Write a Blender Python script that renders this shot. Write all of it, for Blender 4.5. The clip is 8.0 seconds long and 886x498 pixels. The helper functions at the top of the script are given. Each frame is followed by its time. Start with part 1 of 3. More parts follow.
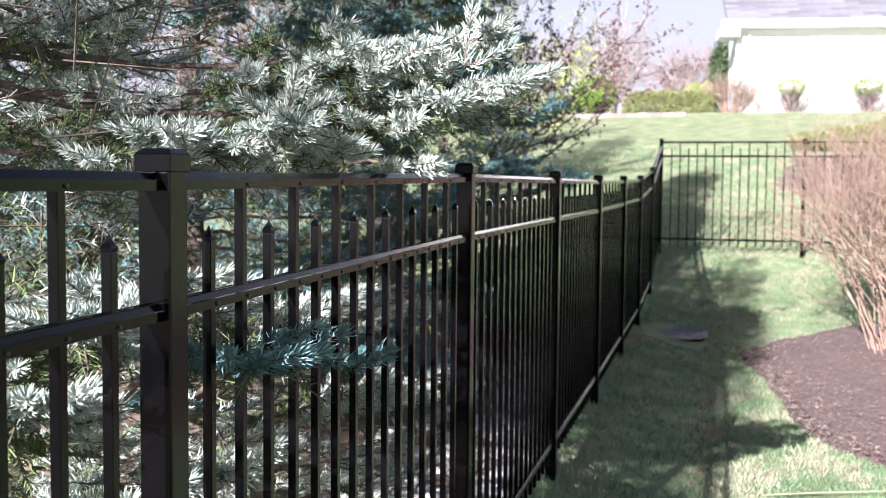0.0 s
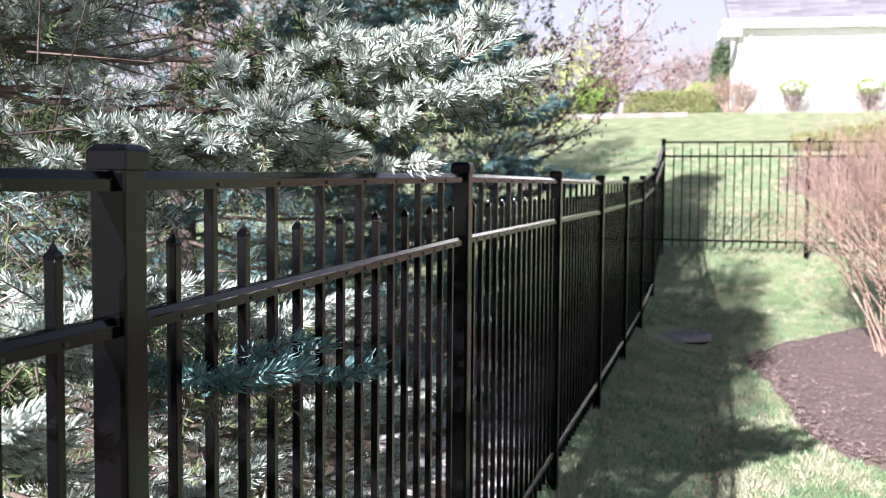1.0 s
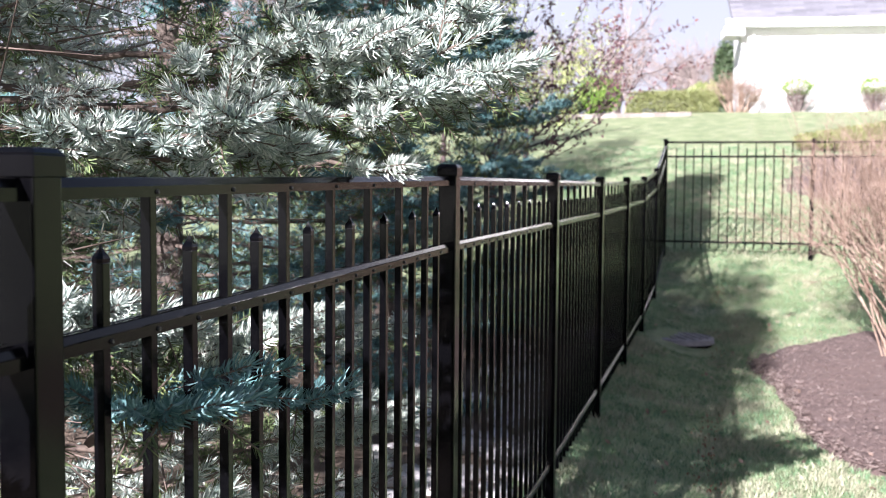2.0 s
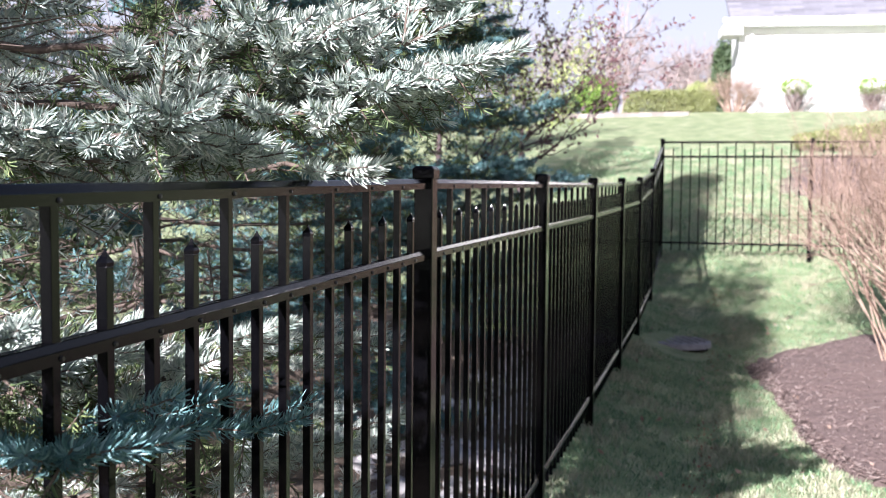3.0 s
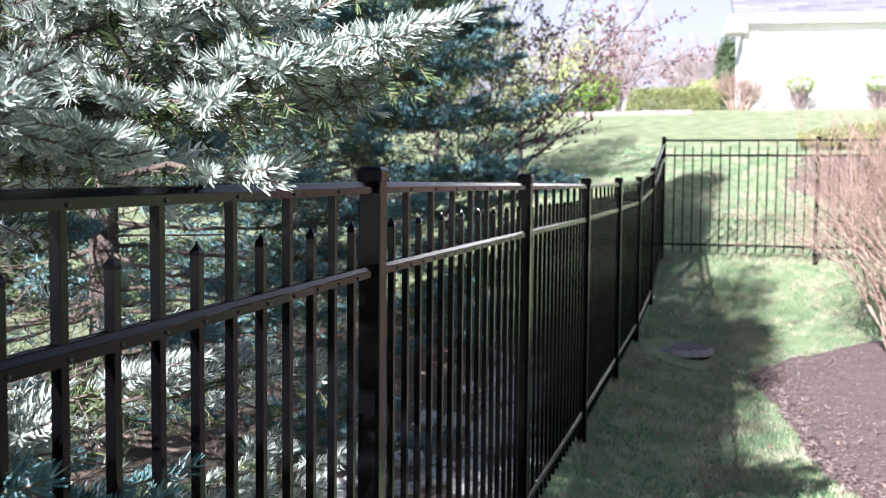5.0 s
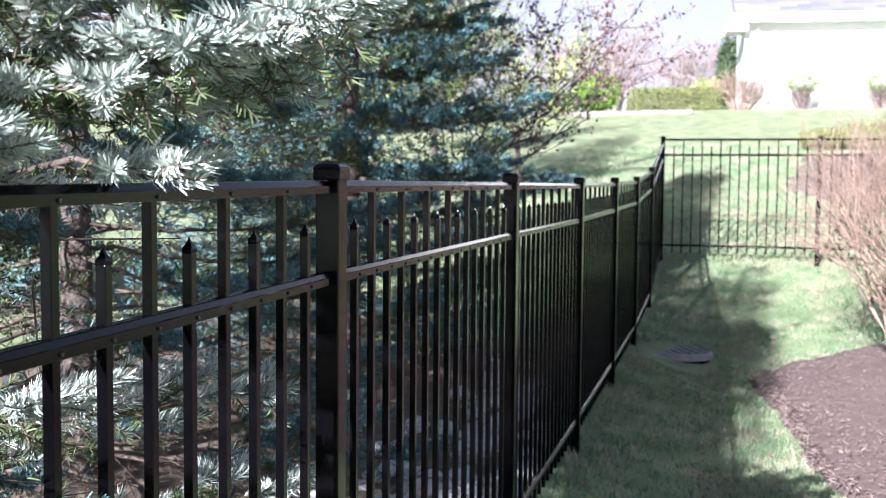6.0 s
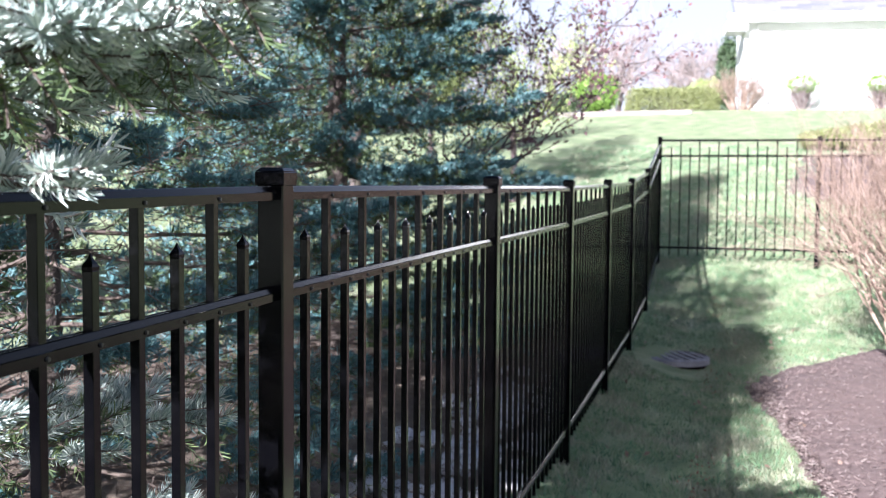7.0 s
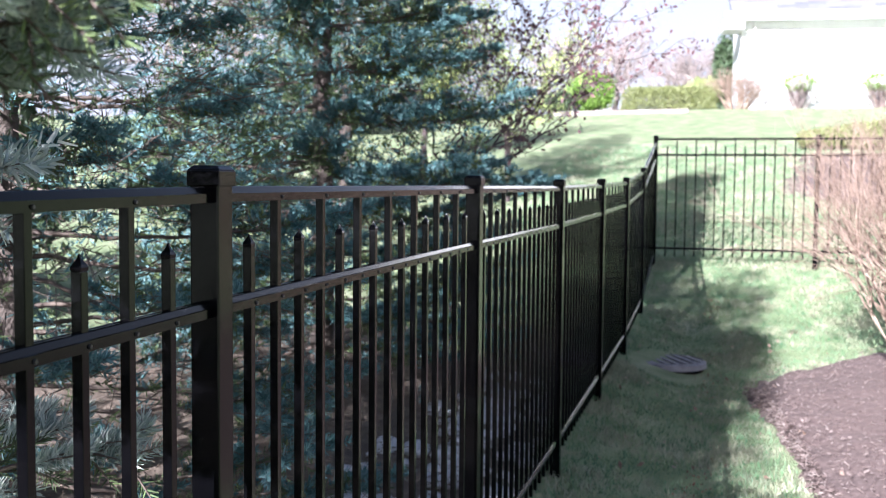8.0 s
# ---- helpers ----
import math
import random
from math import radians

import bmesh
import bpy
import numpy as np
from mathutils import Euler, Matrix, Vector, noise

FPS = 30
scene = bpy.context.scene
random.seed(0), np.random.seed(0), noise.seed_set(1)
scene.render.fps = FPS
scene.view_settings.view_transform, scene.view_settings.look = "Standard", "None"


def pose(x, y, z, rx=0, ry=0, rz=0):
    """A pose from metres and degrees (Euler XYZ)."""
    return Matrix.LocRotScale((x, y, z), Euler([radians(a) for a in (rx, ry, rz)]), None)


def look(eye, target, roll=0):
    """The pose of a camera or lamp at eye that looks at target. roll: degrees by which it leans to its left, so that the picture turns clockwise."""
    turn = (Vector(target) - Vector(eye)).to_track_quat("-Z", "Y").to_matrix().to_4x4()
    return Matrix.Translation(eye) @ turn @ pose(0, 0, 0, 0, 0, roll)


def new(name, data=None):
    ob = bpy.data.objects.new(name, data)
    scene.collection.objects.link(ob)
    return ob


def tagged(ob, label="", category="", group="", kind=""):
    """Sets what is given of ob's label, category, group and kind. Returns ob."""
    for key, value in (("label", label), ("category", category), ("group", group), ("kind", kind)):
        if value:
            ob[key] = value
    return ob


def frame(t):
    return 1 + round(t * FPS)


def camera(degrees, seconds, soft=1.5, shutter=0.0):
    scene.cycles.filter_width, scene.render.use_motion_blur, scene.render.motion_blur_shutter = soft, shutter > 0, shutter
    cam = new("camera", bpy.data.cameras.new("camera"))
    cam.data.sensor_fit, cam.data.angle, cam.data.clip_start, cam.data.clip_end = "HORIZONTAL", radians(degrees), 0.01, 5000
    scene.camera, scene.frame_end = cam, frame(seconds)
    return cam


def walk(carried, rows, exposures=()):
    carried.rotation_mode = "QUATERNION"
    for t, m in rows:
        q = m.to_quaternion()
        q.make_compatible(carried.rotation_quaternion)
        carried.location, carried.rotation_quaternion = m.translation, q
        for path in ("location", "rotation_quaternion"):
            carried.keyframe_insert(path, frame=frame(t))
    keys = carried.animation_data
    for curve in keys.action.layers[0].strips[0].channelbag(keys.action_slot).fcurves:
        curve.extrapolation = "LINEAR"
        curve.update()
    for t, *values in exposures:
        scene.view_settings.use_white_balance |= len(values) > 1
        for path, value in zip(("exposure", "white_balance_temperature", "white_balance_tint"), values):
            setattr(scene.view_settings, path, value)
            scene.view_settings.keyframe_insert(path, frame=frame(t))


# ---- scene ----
cam = camera(46.9, 8.0, 0.85)
PATH = [
    (0, (0.079, 0.136, 1.44), (-0.442, 2.063, 1.314), 0.55),
    (0.5, (0.063, 0.214, 1.439), (-0.457, 2.141, 1.314), 0.55),
    (1, (0.055, 0.289, 1.438), (-0.468, 2.215, 1.314), 0.45),
    (1.5, (0.054, 0.376, 1.442), (-0.476, 2.301, 1.318), 0.45),
    (3, (0.062, 0.673, 1.459), (-0.463, 2.599, 1.334), 0.5),
    (3.5, (0.064, 0.772, 1.461), (-0.463, 2.697, 1.336), 0.5),
    (4, (0.06, 0.894, 1.47), (-0.469, 2.819, 1.344), 0.45),
    (4.5, (0.064, 0.998, 1.473), (-0.466, 2.922, 1.345), 0.5),
    (6, (0.09, 1.314, 1.469), (-0.445, 3.237, 1.342), 0.5),
    (6.5, (0.099, 1.437, 1.476), (-0.435, 3.361, 1.349), 0.45),
    (7, (0.118, 1.526, 1.48), (-0.418, 3.449, 1.354), 0.5),
    (7.5, (0.119, 1.637, 1.482), (-0.412, 3.562, 1.356), 0.55),
    (8, (0.114, 1.771, 1.482), (-0.416, 3.695, 1.355), 0.5),
]
walk(cam, [(t, look(eye, target, roll)) for t, eye, target, roll in PATH], [(0.0, 1.95, 6000, 24), (3.5, 1.96, 5900, 23), (8.0, 2.24, 5600, 20)])
cam.data.dof.use_dof = True
cam.data.dof.focus_distance = 1.95
cam.data.dof.aperture_fstop = 7.0

# ---- light ----
SUN_EL, SUN_AZ = 22.0, 12.5          # height, and degrees west of straight behind the lawn strip
to_sun = Vector((-math.sin(radians(SUN_AZ)) * math.cos(radians(SUN_EL)), -math.cos(radians(SUN_AZ)) * math.cos(radians(SUN_EL)), math.sin(radians(SUN_EL))))
world = bpy.data.worlds.new("sky")
scene.world = world
world.use_nodes = True
sky = world.node_tree.nodes.new("ShaderNodeTexSky")
sky.sky_type = "NISHITA"
sky.sun_disc = False
sky.sun_elevation = radians(SUN_EL)
sky.sun_rotation = math.atan2(to_sun.x, to_sun.y)
sky.dust_density = 1.5
back = world.node_tree.nodes["Background"]
back.inputs["Strength"].default_value = 0.034
wn, wl = world.node_tree.nodes, world.node_tree.links
where = wn.new("ShaderNodeTexCoord")
split = wn.new("ShaderNodeSeparateXYZ")
haze = wn.new("ShaderNodeMapRange")          # pale spring haze low over the horizon, all round
haze.interpolation_type = "SMOOTHSTEP"
haze.inputs["From Min"].default_value, haze.inputs["From Max"].default_value = 0.0, 0.62
haze.inputs["To Min"].default_value, haze.inputs["To Max"].default_value = 0.92, 0.0
veil = wn.new("ShaderNodeMix")
veil.data_type = "RGBA"
veil.inputs["B"].default_value = (7.3, 7.4, 7.7, 1)
wl.new(where.outputs["Generated"], split.inputs["Vector"])
wl.new(split.outputs["Z"], haze.inputs["Value"])
wl.new(haze.outputs["Result"], veil.inputs["Factor"])
wl.new(sky.outputs["Color"], veil.inputs["A"])
wl.new(veil.outputs["Result"], back.inputs["Color"])
sun = new("sun", bpy.data.lights.new("sun", "SUN"))
sun.data.energy = 5.0
sun.data.angle = radians(0.5)
sun.data.color = (1.0, 0.96, 0.90)
sun.matrix_world = look(to_sun * 60, (0, 0, 0))


# ---- materials ----
def material(name, colours, scale=20.0, rough=0.6, bump=0.2, fine=8.0, metal=0.0, by="noise", spec=0.5, dist=0.004):
    """Noise at two scales through a colour ramp; by: noise, island or random add that variation."""
    m = bpy.data.materials.new(name)
    m.use_nodes = True
    n, l = m.node_tree.nodes, m.node_tree.links
    b = n["Principled BSDF"]
    tc = n.new("ShaderNodeTexCoord")
    n1 = n.new("ShaderNodeTexNoise"); n1.inputs["Scale"].default_value = scale; n1.inputs["Detail"].default_value = 5
    n2 = n.new("ShaderNodeTexNoise"); n2.inputs["Scale"].default_value = scale * fine; n2.inputs["Detail"].default_value = 3
    l.new(tc.outputs["Object"], n1.inputs["Vector"]); l.new(tc.outputs["Object"], n2.inputs["Vector"])
    mix = n.new("ShaderNodeMath"); mix.operation = "MULTIPLY_ADD"
    mix.inputs[1].default_value = 0.35
    l.new(n2.outputs["Fac"], mix.inputs[0])
    sc = n.new("ShaderNodeMath"); sc.operation = "MULTIPLY"; sc.inputs[1].default_value = 0.65
    if by == "noise":
        l.new(n1.outputs["Fac"], sc.inputs[0])
    else:
        add = n.new("ShaderNodeMath"); add.operation = "MULTIPLY_ADD"; add.inputs[1].default_value = 0.5
        half = n.new("ShaderNodeMath"); half.operation = "MULTIPLY"; half.inputs[1].default_value = 0.5
        l.new(n1.outputs["Fac"], half.inputs[0])
        src = n.new("ShaderNodeNewGeometry").outputs["Random Per Island"] if by == "island" else n.new("ShaderNodeObjectInfo").outputs["Random"]
        l.new(src, add.inputs[0]); l.new(half.outputs[0], add.inputs[2]); l.new(add.outputs[0], sc.inputs[0])
    l.new(sc.outputs[0], mix.inputs[2])
    ramp = n.new("ShaderNodeValToRGB")
    el = ramp.color_ramp.elements
    k = len(colours)
    el[0].position, el[-1].position = 0.25, 0.75
    el[0].color, el[-1].color = (*colours[0], 1), (*colours[-1], 1)
    for i in range(1, k - 1):
        e = el.new(0.25 + 0.5 * i / (k - 1)); e.color = (*colours[i], 1)
    l.new(mix.outputs[0], ramp.inputs["Fac"])
    l.new(ramp.outputs["Color"], b.inputs["Base Color"])
    b.inputs["Roughness"].default_value = rough
    b.inputs["Metallic"].default_value = metal
    b.inputs["Specular IOR Level"].default_value = spec
    if bump:
        bp = n.new("ShaderNodeBump"); bp.inputs["Strength"].default_value = bump; bp.inputs["Distance"].default_value = dist
        l.new(n2.outputs["Fac"], bp.inputs["Height"]); l.new(bp.outputs["Normal"], b.inputs["Normal"])
    return m


M_FENCE = material("black_powder_coat", [(0.0007, 0.0007, 0.001), (0.0013, 0.0013, 0.0017), (0.003, 0.003, 0.0034)], 9, 0.15, 0.06, 60, 0.0, dist=0.0005, spec=0.17)
M_SCREW = material("screw_black", [(0.006, 0.006, 0.006), (0.012, 0.012, 0.012)], 30, 0.4, 0)
M_BLUE = material("blue_spruce_needles", [(0.11, 0.165, 0.145), (0.35, 0.415, 0.36), (0.74, 0.76, 0.68)], 6, 0.48, 0, 3, by="island", spec=0.45)
M_GREEN = material("older_green_needles", [(0.03, 0.052, 0.022), (0.075, 0.11, 0.045), (0.20, 0.25, 0.10)], 6, 0.65, 0, 3, by="island", spec=0.2)
# the other spruces' own needles; on three low boughs it imitates shade
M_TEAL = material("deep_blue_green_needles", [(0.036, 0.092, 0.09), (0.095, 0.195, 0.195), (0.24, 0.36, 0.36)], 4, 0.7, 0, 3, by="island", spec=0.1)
M_TWIG = material("spruce_twig_bark", [(0.045, 0.032, 0.026), (0.10, 0.075, 0.058), (0.20, 0.155, 0.12)], 14, 0.85, 0.4, 6)
M_BARK = material("spruce_trunk_bark", [(0.035, 0.027, 0.022), (0.075, 0.058, 0.046), (0.15, 0.12, 0.10)], 9, 0.9, 0.8, 6, dist=0.02)
M_LAWN = material("lawn_ground", [(0.09, 0.14, 0.06), (0.22, 0.27, 0.13), (0.42, 0.40, 0.27)], 2.6, 0.9, 0.7, 40, dist=0.03)
M_BLADE = material("grass_blades", [(0.034, 0.105, 0.045), (0.095, 0.19, 0.085), (0.25, 0.32, 0.17)], 1.6, 0.55, 0, 3, by="island")
# matt near-black that imitates the shade under the grate
M_PIT = material("pit_shade", [(0.004, 0.004, 0.004), (0.008, 0.008, 0.008)], 9, 1.0, 0, spec=0.0)
M_DRY = material("dry_grass_blades", [(0.15, 0.16, 0.095), (0.26, 0.265, 0.17), (0.41, 0.40, 0.28)], 1.6, 0.6, 0, 3, by="island")
M_MULCH = material("bark_mulch", [(0.07, 0.046, 0.040), (0.13, 0.09, 0.077), (0.20, 0.15, 0.13)], 25, 0.95, 0.5, 5, dist=0.01)
M_CHIP = material("mulch_chips", [(0.07, 0.046, 0.040), (0.14, 0.10, 0.085), (0.36, 0.30, 0.26)], 12, 0.9, 0.3, 5, by="island")
M_STRAW = material("needle_litter", [(0.07, 0.05, 0.035), (0.16, 0.12, 0.085), (0.30, 0.24, 0.18)], 9, 0.95, 0.8, 9, dist=0.02)
M_STONE = material("river_stone", [(0.36, 0.35, 0.34), (0.55, 0.53, 0.51), (0.72, 0.70, 0.67)], 6, 0.7, 0.3, 8, by="random")
M_IRON = material("weathered_iron", [(0.13, 0.125, 0.13), (0.22, 0.21, 0.22), (0.32, 0.31, 0.32)], 14, 0.6, 0.4, 7, 0.0)
M_SHRUB = material("bare_reddish_twigs", [(0.10, 0.06, 0.04), (0.24, 0.165, 0.12), (0.46, 0.36, 0.28)], 5, 0.75, 0.2, 6, by="island")
M_GREYTWIG = material("bare_grey_twigs", [(0.14, 0.11, 0.10), (0.25, 0.20, 0.18), (0.36, 0.30, 0.27)], 2, 0.85, 0, 6, by="island")
M_CRAB = material("dark_crabapple_bark", [(0.035, 0.024, 0.024), (0.07, 0.05, 0.047), (0.12, 0.09, 0.08)], 10, 0.85, 0.4, 6)
M_BUD = material("purple_leaf_buds", [(0.05, 0.022, 0.028), (0.10, 0.045, 0.05), (0.18, 0.10, 0.08)], 4, 0.6, 0, 3, by="island")
M_RUSSET = material("russet_dead_leaves", [(0.10, 0.035, 0.022), (0.20, 0.075, 0.045), (0.32, 0.15, 0.09)], 4, 0.7, 0, 3, by="island")
M_LIME = material("young_yellow_green_leaves", [(0.15, 0.19, 0.06), (0.26, 0.31, 0.11), (0.38, 0.42, 0.18)], 4, 0.9, 0, 3, by="island", spec=0.1)
M_LEAF = material("bright_green_leaves", [(0.07, 0.14, 0.02), (0.14, 0.24, 0.04), (0.22, 0.30, 0.09)], 4, 0.9, 0, 3, by="island", spec=0.1)
M_BOX = material("boxwood_leaves", [(0.08, 0.10, 0.03), (0.16, 0.18, 0.06), (0.28, 0.29, 0.12)], 4, 0.55, 0, 3, by="island")
M_DARKLEAF = material("dark_evergreen_leaves", [(0.02, 0.04, 0.015), (0.045, 0.075, 0.03), (0.08, 0.11, 0.05)], 4, 0.6, 0, 3, by="island")
M_SIDING = material("white_siding", [(0.72, 0.71, 0.69), (0.80, 0.79, 0.77), (0.84, 0.83, 0.82)], 1.5, 0.6, 0.1, 12)
M_TRIM = material("white_trim_paint", [(0.70, 0.70, 0.70), (0.80, 0.80, 0.80)], 3, 0.5, 0.05, 9)
M_ROOF = material("grey_shingles", [(0.09, 0.09, 0.10), (0.14, 0.14, 0.155), (0.20, 0.20, 0.22)], 2, 0.9, 0.5, 12, by="random")
M_EDGE = material("tan_edging_stone", [(0.12, 0.10, 0.085), (0.20, 0.175, 0.15), (0.30, 0.27, 0.23)], 3, 0.9, 0.5, 6, by="random")
M_ROCK = material("dark_boulder", [(0.07, 0.07, 0.075), (0.14, 0.14, 0.15), (0.22, 0.22, 0.23)], 3, 0.9, 0.6, 6)


# ---- mesh helpers ----
def finish(name, me, mats, parent=None, label="", smooth=False):
    for m in (mats if isinstance(mats, (list, tuple)) else [mats]):
        me.materials.append(m)
    if smooth:
        me.polygons.foreach_set("use_smooth", [True] * len(me.polygons))
    ob = new(name, me)
    if parent is not None:
        ob.parent = parent
    if label:
        ob["label"] = label
    return ob


def part(name, bm, mat, parent=None, label="", smooth=False):
    me = bpy.data.meshes.new(name)
    bm.to_mesh(me)
    bm.free()
    return finish(name, me, mat, parent, label, smooth)


def arrays(name, verts, faces, mats, parent=None, label="", slots=None, smooth=False):
    """A mesh from numpy arrays: verts (n, 3), faces (m, k)."""
    me = bpy.data.meshes.new(name)
    verts, faces = np.asarray(verts, np.float32), np.asarray(faces, np.int32)
    m, k = faces.shape
    me.vertices.add(len(verts)); me.vertices.foreach_set("co", verts.ravel())
    me.loops.add(m * k); me.loops.foreach_set("vertex_index", faces.ravel())
    me.polygons.add(m); me.polygons.foreach_set("loop_start", np.arange(0, m * k, k, dtype=np.int32))
    if slots is not None:
        me.polygons.foreach_set("material_index", np.asarray(slots, np.int32))
    me.update(calc_edges=True)
    return finish(name, me, mats, parent, label, smooth)


def box(bm, x0, x1, y0, y1, z0, z1, bevel=0.0):
    r = bmesh.ops.create_cube(bm, size=1.0, matrix=Matrix.Translation(((x0 + x1) / 2, (y0 + y1) / 2, (z0 + z1) / 2)) @ Matrix.Diagonal((x1 - x0, y1 - y0, z1 - z0, 1)))
    if bevel:
        bmesh.ops.bevel(bm, geom=list({e for v in r["verts"] for e in v.link_edges}), offset=bevel, segments=2, affect="EDGES", profile=0.6)
    return bm


def empty(name, x, y, z):
    ob = new(name)
    ob.location = (x, y, z)
    return ob


def under(ob, parent, x=0.0, y=0.0, z=0.0):
    ob.parent = parent
    ob.location = (x, y, z)
    return ob


def tubes(segs, sides=3):
    """segs: rows of p0, p1, r0, r1 -> verts, quads of joined tapered tubes."""
    a = np.array([s[0] for s in segs], float); b = np.array([s[1] for s in segs], float)
    r0 = np.array([s[2] for s in segs], float)[:, None]; r1 = np.array([s[3] for s in segs], float)[:, None]
    d = b - a
    d /= np.linalg.norm(d, axis=1)[:, None] + 1e-9
    ref = np.where(np.abs(d[:, 2:3]) < 0.9, [[0.0, 0.0, 1.0]], [[1.0, 0.0, 0.0]])
    u = np.cross(d, ref); u /= np.linalg.norm(u, axis=1)[:, None] + 1e-9
    w = np.cross(d, u)
    ring = []
    for p, r in ((a, r0), (b, r1)):
        for k in range(sides):
            t = 2 * math.pi * k / sides
            ring.append(p + r * (u * math.cos(t) + w * math.sin(t)))
    v = np.stack(ring, 1).reshape(-1, 3)
    base = np.arange(len(segs))[:, None] * 2 * sides
    f = np.concatenate([base + np.array([[k, (k + 1) % sides, sides + (k + 1) % sides, sides + k]]) for k in range(sides)], 0)
    return v, f


# ---- the lie of the land ----
FY = [-60, 3, 7, 8.8, 10.6, 12.44, 14.27, 17, 20, 26, 33, 40, 60, 400]
FZ = [-0.06, -0.06, -0.08, -0.05, -0.03, 0.15, 0.53, 1.12, 1.68, 2.68, 3.74, 4.1, 4.6, 6.0]


def smooth01(t):
    t = np.clip(t, 0, 1)
    return t * t * (3 - 2 * t)


def land(x, y):
    """Height of the ground: a level strip along the fence, a shallow swale, then the hill."""
    x, y = np.asarray(x, float), np.asarray(y, float)
    z = np.interp(y, FY, FZ)
    dip = 0.09 * smooth01((x + 0.7) / 0.8) * (1 - smooth01((y - 11.0) / 3.0)) * (1 - 0.7 * smooth01((x - 0.9) / 2.0))
    left = 0.05 * np.clip(-0.9 - x, 0, 6) * (1 - smooth01((y - 12) / 6))
    crest = 0.055 * np.exp(-((x + 0.72) / 0.28) ** 2) * (1 - smooth01((y - 11.0) / 2.0))
    return z - dip + left + crest


BED = [(0.27, 9.85), (0.40, 9.2), (0.50, 8.5), (0.60, 7.4), (0.78, 6.75), (1.07, 6.35), (1.62, 5.95), (2.5, 5.65), (4.2, 6.0), (4.6, 8.5), (4.4, 11.2), (3.0, 12.0), (1.5, 11.6), (0.8, 10.95), (0.42, 10.5)]


def inside(px, py, poly=BED):
    px, py = np.asarray(px, float), np.asarray(py, float)
    r = np.zeros(px.shape, bool)
    for (x0, y0), (x1, y1) in zip(poly, poly[1:] + poly[:1]):
        if y0 != y1:
            c = ((y0 > py) != (y1 > py)) & (px < (x1 - x0) * (py - y0) / (y1 - y0) + x0)
            r ^= c
    return r


def make_ground():
    def axis(lo, hi, step, far):
        a = list(np.arange(lo, hi + 1e-6, step)); s = step
        while a[-1] < far:
            s *= 1.35; a.append(a[-1] + s)
        s = step; pre = []
        p = lo
        while p > -far:
            s *= 1.35; p -= s; pre.append(p)
        return np.array(pre[::-1] + a)
    xs, ys = axis(-6, 8, 0.16, 900), axis(-2, 36, 0.16, 900)
    X, Y = np.meshgrid(xs, ys)
    rng = np.random.default_rng(3)
    Z = land(X, Y) + np.where((np.abs(X) < 10) & (np.abs(Y) < 40), rng.normal(0, 0.006, X.shape), 0)
    w = len(xs)
    i = np.arange(len(ys) - 1)[:, None] * w + np.arange(w - 1)[None]
    f = np.stack([i, i + 1, i + w + 1, i + w], -1).reshape(-1, 4)
    v = np.stack([X, Y, Z], -1).reshape(-1, 3)
    cx, cy = v[f, 0].mean(1), v[f, 1].mean(1)
    slots = np.where((cx < -0.85) & (cx > -5) & (cy < 11.6), 1, 0)
    ob = arrays("ground", v, f, [M_LAWN, M_STRAW], slots=slots, smooth=True)
    tagged(ob, "sloping spring lawn rising to a hill, needle litter under the spruces", "lawn", kind="structure")


make_ground()


# ---- fence ----
PW = 0.051
STEP = 1.83
TOPS = [1.485, 1.488, 1.509, 1.512, 1.512, 1.528, 1.552, 1.67, 2.045]      # cap tops at y = -0.37 + 1.83 k
FX = -0.70


def post_mesh(h):
    bm = bmesh.new()
    return box(bm, -PW / 2, PW / 2, -PW / 2, PW / 2, -h, -0.03, 0.003)


def cap_mesh():
    bm = bmesh.new()
    o = PW / 2 + 0.004
    for z0, z1, a, b in ((-0.034, -0.008, o, o), (-0.0078, 0.0, o, o * 0.72)):
        vs = [bm.verts.new((sx * r, sy * r, z)) for z, r in ((z0, a), (z1, b)) for sx, sy in ((-1, -1), (1, -1), (1, 1), (-1, 1))]
        bm.faces.new(vs[3::-1]); bm.faces.new(vs[4:])
        for k in range(4):
            bm.faces.new((vs[k], vs[(k + 1) % 4], vs[4 + (k + 1) % 4], vs[4 + k]))
    bmesh.ops.bevel(bm, geom=list(bm.edges), offset=0.0015, segments=1, affect="EDGES")
    return bm


def make_post(fence, x, y, top, ground):
    p = part("post", post_mesh(top - ground + 0.15), M_FENCE, fence)
    p.location = (x, y, top)
    part("cap", cap_mesh(), M_FENCE, p)


def rail_mesh(length, rise, w=0.0286, h=0.0262):
    """A channel with a shallow groove along its top, running along +y, racked to the slope."""
    half = [(w / 2, -h), (w / 2, -0.0115), (w / 2 - 0.0018, -0.0105), (w / 2 - 0.0055, -0.0015), (w / 2 - 0.0075, 0), (0.0042, 0), (0.0032, -0.002)]
    prof = half + [(-x, z) for x, z in half[::-1]]
    bm = bmesh.new()
    a = [bm.verts.new((x, 0, z)) for x, z in prof]
    b = [bm.verts.new((x, length, z + rise)) for x, z in prof]
    n = len(prof)
    bm.faces.new(a); bm.faces.new(b[::-1])
    for k in range(n):
        bm.faces.new((a[(k + 1) % n], a[k], b[k], b[(k + 1) % n]))
    bmesh.ops.recalc_face_normals(bm, faces=bm.faces)
    return bm


def picket_mesh(h, w=0.0158):
    return box(bmesh.new(), -w / 2, w / 2, -w / 2, w / 2, -h, 0, 0.0012)


